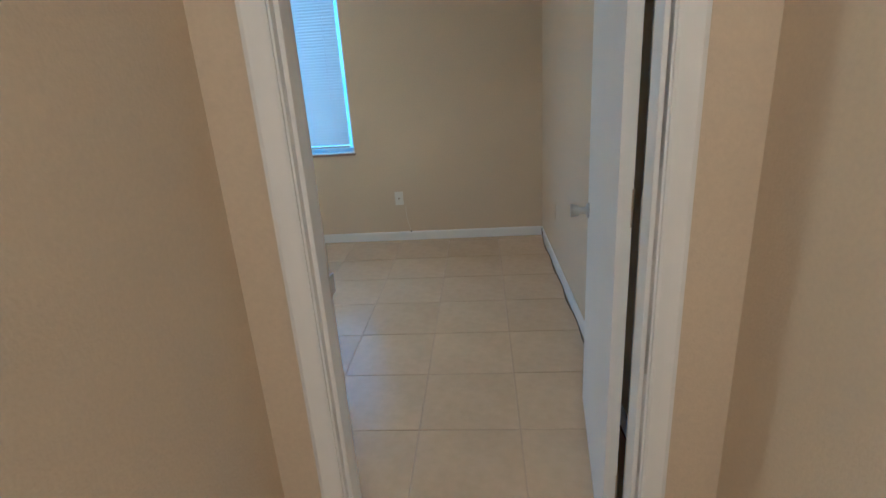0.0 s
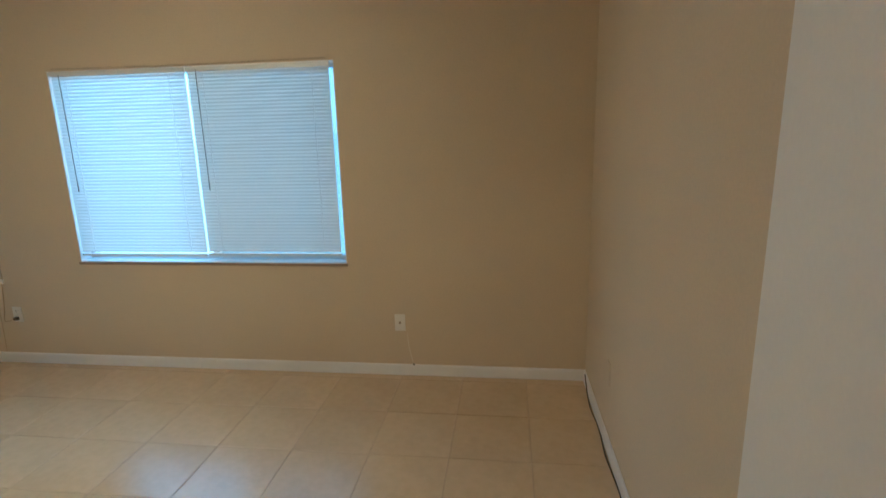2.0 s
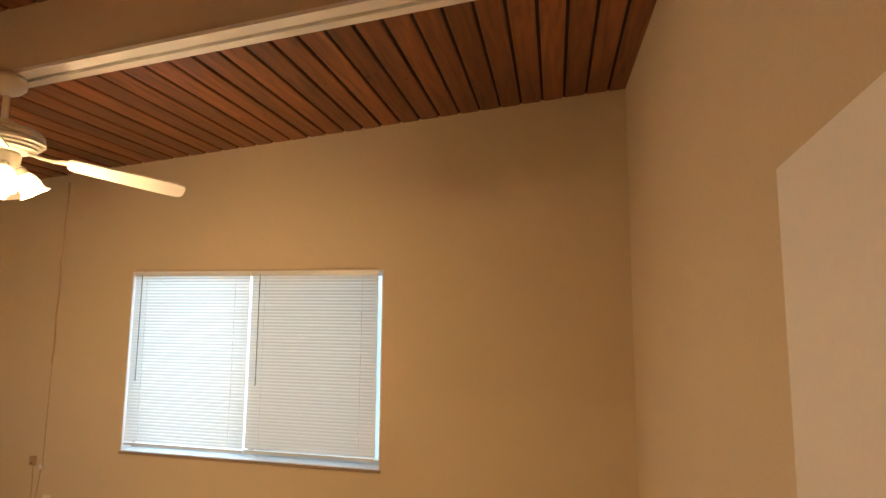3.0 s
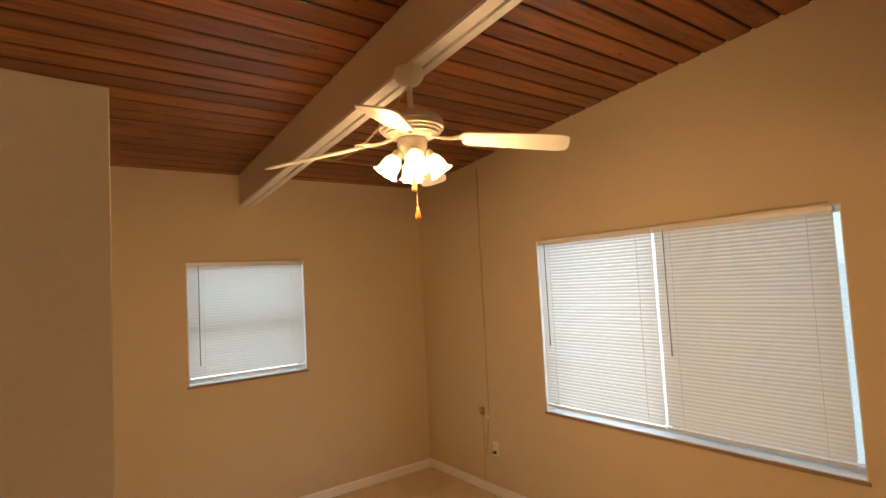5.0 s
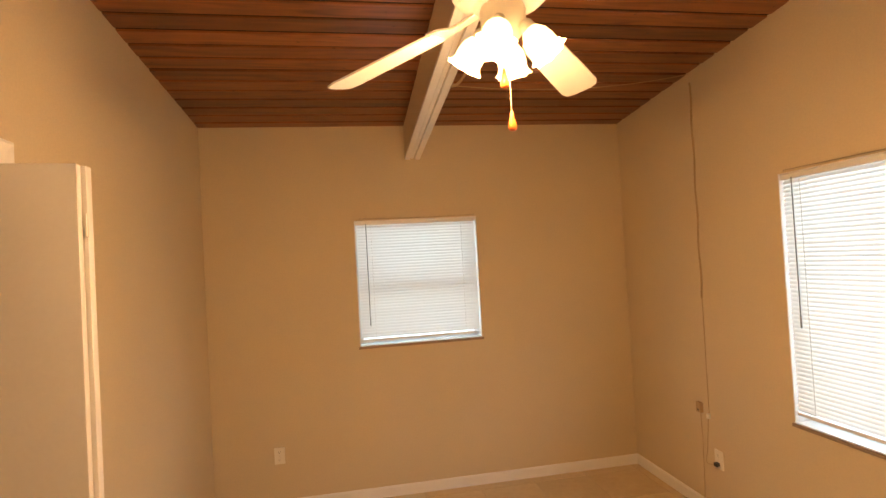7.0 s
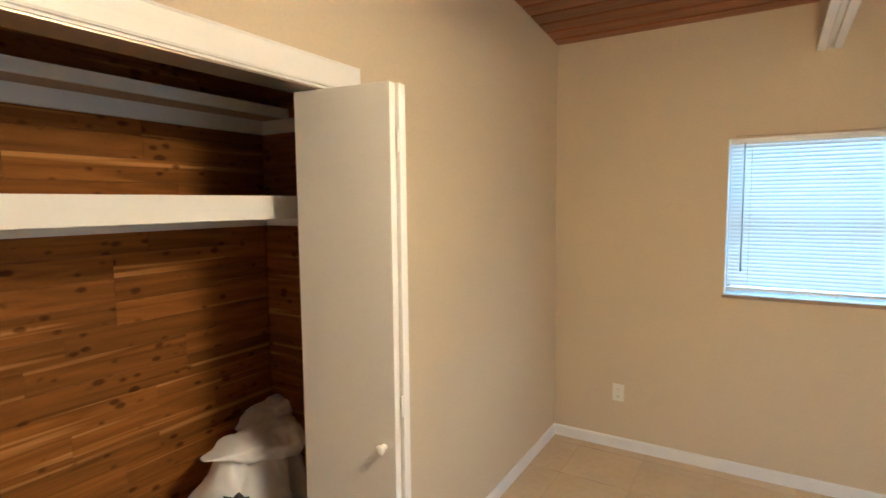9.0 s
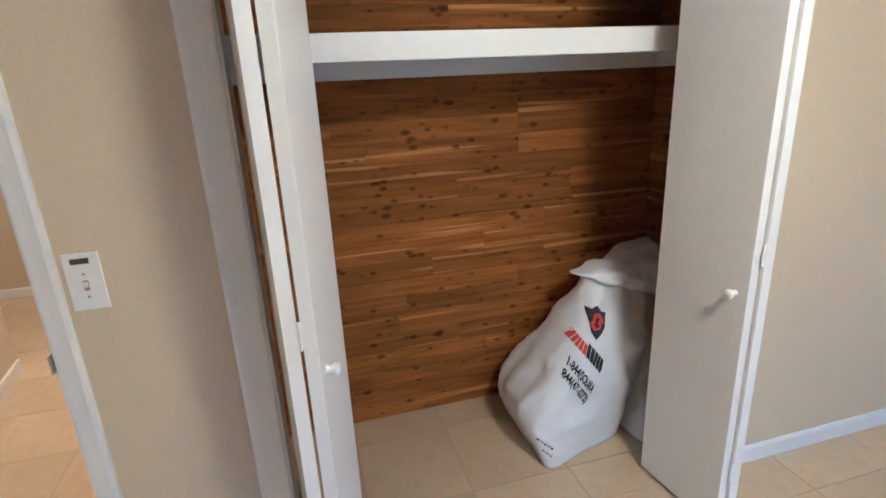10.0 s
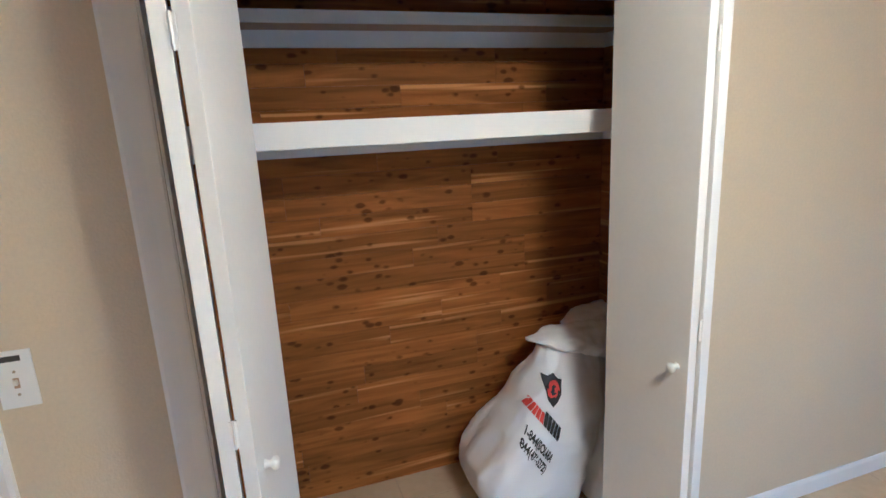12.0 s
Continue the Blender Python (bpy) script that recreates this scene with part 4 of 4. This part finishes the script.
flap(bag2, -2.775, -3.03, 0.735, 0.770, 0.655, 0.635, -0.60, -0.745, 9.0)

# printing on the front of the sack, laid on the cloth
bag_tree = BVHTree.FromPolygons([v.co.copy() for v in bag_body.data.vertices], [tuple(p.vertices) for p in bag_body.data.polygons])


def print_on_sack(name, bm_, mat, at, along, up, label=""):
    """Lays flat artwork (x along, y up) on the sack's front from the place at = (x, z)."""
    bmesh.ops.triangulate(bm_, faces=bm_.faces)
    bmesh.ops.subdivide_edges(bm_, edges=[e for e in bm_.edges if e.calc_length() > 0.012], cuts=2, use_grid_fill=False)
    for v in bm_.verts:
        x_ = at[0] + along[0] * v.co.x + up[0] * v.co.y
        z_ = at[1] + along[1] * v.co.x + up[1] * v.co.y
        hit = bag_tree.ray_cast(Vector((x_, 0.3, z_)), Vector((0, -1, 0)))
        y_ = hit[0].y if hit[0] else -0.4
        v.co = Vector((x_, y_ + 0.006 + v.co.z, z_))
    return part(name, bm_, mat, bag_body, label)


def writing(text, size):
    cu = bpy.data.curves.new("writing", 'FONT')
    cu.body, cu.size = text, size
    cu.offset = size * 0.034
    tmp = new("writing", cu)
    me = bpy.data.meshes.new_from_object(tmp.evaluated_get(bpy.context.evaluated_depsgraph_get()))
    bpy.data.objects.remove(tmp)
    bm_ = bmesh.new()
    bm_.from_mesh(me)
    bpy.data.meshes.remove(me)
    bpy.data.curves.remove(cu)
    return bm_


def squeeze(bm_, length):
    w = max(v.co.x for v in bm_.verts)
    for v in bm_.verts:
        v.co.x *= length / w
    return bm_


def poly(bm_, pts, z=0.0):
    bm_.faces.new([bm_.verts.new((*p, z)) for p in pts])


ALONG, UP = (-0.57, -0.82), (-0.62, 0.78)
print_on_sack("printed_number", squeeze(writing("1-844(SOLARA", 0.048), 0.152), INKBLACK, (-2.392, 0.398), ALONG, UP, "black printed number")
print_on_sack("printed_number", squeeze(writing("844(476-5272)", 0.046), 0.150), INKBLACK, (-2.362, 0.358), ALONG, UP, "black printed number")
for k in range(5):
    b_ = bmesh.new()
    poly(b_, ((0.0167 * k, 0), (0.0167 * k + 0.0142, 0), (0.0167 * k + 0.0142, 0.040), (0.0167 * k, 0.040)))
    print_on_sack("printed_bar", b_, INKRED, (-2.430, 0.486), ALONG, UP, "red printed bar")
    b_ = bmesh.new()
    poly(b_, ((0.0167 * k, 0), (0.0167 * k + 0.0142, 0), (0.0167 * k + 0.0142, 0.052), (0.0167 * k, 0.052)))
    print_on_sack("printed_bar", b_, INKBLACK, (-2.4775, 0.4175), ALONG, UP, "black printed bar")
A2, U2 = (-0.90, -0.34), (-0.26, 1.12)
shield = [(-0.045, 0.040), (-0.022, 0.040), (0.0, 0.056), (0.022, 0.040), (0.045, 0.040), (0.040, -0.010), (0.022, -0.042), (0.0, -0.060), (-0.022, -0.042), (-0.040, -0.010)]
b_ = bmesh.new()
poly(b_, shield)
print_on_sack("printed_shield", b_, INKBLACK, (-2.558, 0.535), A2, U2, "black printed shield")
for turn in (0, math.pi):
    b_ = bmesh.new()
    arc = []
    for i in range(13):
        t = turn + math.pi * 1.15 * i / 12
        arc.append((math.cos(t) * (0.034 - 0.012 * i / 12), math.sin(t) * (0.038 - 0.012 * i / 12)))
    for i in range(12, -1, -1):
        t = turn + math.pi * 1.15 * i / 12
        arc.append((math.cos(t) * (0.020 - 0.014 * i / 12), math.sin(t) * (0.022 - 0.015 * i / 12)))
    for i in range(12):
        poly(b_, (arc[i], arc[i + 1], arc[24 - i], arc[25 - i]), 0.002)
    print_on_sack("printed_swirl", b_, INKRED, (-2.558, 0.535), A2, U2, "red swirl in the shield")
for k, (ox, oz, ln) in enumerate(((-2.222, 0.125, 0.075), (-2.238, 0.080, 0.040))):
    b_ = bmesh.new()
    for i in range(5):
        poly(b_, ((ln * i / 5, 0.004 * (i % 2)), (ln * (i + 0.7) / 5, 0.004), (ln * (i + 0.7) / 5, 0.009), (ln * i / 5, 0.009)))
    print_on_sack("scribble", b_, INKBLACK, (ox, oz), (-0.80, -0.60), (-0.60, 0.80), "faint marker scribble")

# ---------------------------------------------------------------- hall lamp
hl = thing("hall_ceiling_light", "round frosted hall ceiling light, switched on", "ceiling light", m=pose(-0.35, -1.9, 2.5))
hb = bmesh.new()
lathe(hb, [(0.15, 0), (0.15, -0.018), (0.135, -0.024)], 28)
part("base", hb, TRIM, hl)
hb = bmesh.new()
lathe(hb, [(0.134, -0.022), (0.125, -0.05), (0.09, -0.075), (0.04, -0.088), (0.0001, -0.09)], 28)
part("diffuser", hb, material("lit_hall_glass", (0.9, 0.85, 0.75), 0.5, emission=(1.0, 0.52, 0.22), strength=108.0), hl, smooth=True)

# ---------------------------------------------------------------- pieces: cedar boards, floor tiles
cedar_meshes = {}


def cedar_board(parent, m, length, height):
    key = (round(length, 2), round(height, 3))
    if key not in cedar_meshes:
        bm_ = bmesh.new()
        e = 0.0007
        o = [bm_.verts.new(p) for p in ((0.0002, 0, 0.0002), (length - 0.0002, 0, 0.0002), (length - 0.0002, 0, height - 0.0002), (0.0002, 0, height - 0.0002))]
        i_ = [bm_.verts.new(p) for p in ((e, -0.010, e), (length - e, -0.010, e), (length - e, -0.010, height - e), (e, -0.010, height - e))]
        bm_.faces.new(i_)
        for k in range(4):
            bm_.faces.new((o[k], o[(k + 1) % 4], i_[(k + 1) % 4], i_[k]))
        cedar_meshes[key] = mesh_of(bm_, "cedar_board", CEDAR)
    ob = new("cedar_board", cedar_meshes[key])
    ob.parent = parent
    ob.matrix_parent_inverse = parent.matrix_world.inverted()
    ob.matrix_world = m
    return ob


rng = random.Random(21)
bpy.context.view_layer.update()
back = bpy.data.objects["wall_closet_back"]
z = 0.002
row_h = 0.0865
while z < 2.44:
    x = CWEST + 0.012
    while x < CEAST - 0.01:
        length = rng.choice((0.55, 0.68, 0.81, 0.97, 1.12, 1.30))
        if x == CWEST + 0.012:
            length = rng.choice((0.30, 0.42, 0.55, 0.68))
        length = min(length, CEAST - 0.001 - x)
        if CEAST - 0.001 - (x + length) < 0.12:
            length = CEAST - 0.001 - x
        cedar_board(back, pose(x + length, CBACK + 0.0005, z, 0, 0, 180), length, row_h)
        x += length
    z += row_h
west = bpy.data.objects["wall_closet_west"]
z = 0.002
while z < 2.44:
    cedar_board(west, pose(CWEST + 0.0005, CBACK + 0.011, z, 0, 0, 90), -CBACK - 0.135, row_h)
    z += row_h

floor = structure(box_part("floor", (WEST - 0.1, 2.2, -3.5, NORTH + 0.1, -0.0115, -0.0028), GROUT), "grout bed under the beige floor tiles", "floor")
TP, TX, TY = 0.408, -1.115, 1.435
tile_meshes = {}


def tile(x0, x1, y0, y1):
    w, d = x1 - x0, y1 - y0
    key = (round(w, 3), round(d, 3))
    if key not in tile_meshes:
        bm_ = bmesh.new()
        e = 0.003
        o = [bm_.verts.new(p) for p in ((0, 0, -0.004), (w, 0, -0.004), (w, d, -0.004), (0, d, -0.004))]
        mid_ = [bm_.verts.new(p) for p in ((0, 0, -0.001), (w, 0, -0.001), (w, d, -0.001), (0, d, -0.001))]
        top_ = [bm_.verts.new(p) for p in ((e, e, 0), (w - e, e, 0), (w - e, d - e, 0), (e, d - e, 0))]
        bm_.faces.new(top_)
        for a, b in ((o, mid_), (mid_, top_)):
            for k in range(4):
                bm_.faces.new((a[k], a[(k + 1) % 4], b[(k + 1) % 4], b[k]))
        tile_meshes[key] = mesh_of(bm_, "tile", TILE)
    ob = new("tile", tile_meshes[key])
    ob.parent = floor
    ob.matrix_local = pose(x0, y0, rng.uniform(-0.0005, 0.0003), rng.uniform(-0.06, 0.06), rng.uniform(-0.06, 0.06), 0)
    return ob


def tiles(xa, xb, ya, yb):
    i0, i1 = math.floor((xa - TX) / TP), math.ceil((xb - TX) / TP)
    j0, j1 = math.floor((ya - TY) / TP), math.ceil((yb - TY) / TP)
    for i in range(i0, i1):
        for j in range(j0, j1):
            x0, x1 = max(xa, TX + i * TP + 0.0022), min(xb, TX + (i + 1) * TP - 0.0022)
            y0, y1 = max(ya, TY + j * TP + 0.0022), min(yb, TY + (j + 1) * TP - 0.0022)
            if x1 - x0 > 0.01 and y1 - y0 > 0.01:
                tile(x0, x1, y0, y1)


tiles(WEST, 0.115, 0.0, NORTH)
tiles(CWEST, CEAST, CBACK, -0.0005)
tiles(DOOR[0], DOOR[1], -0.12, -0.0005)
tiles(HALL_W, HALL_C[0], -3.4, -0.1205)
tiles(HALL_C[0], 2.08, -3.4, HALL_C[1])
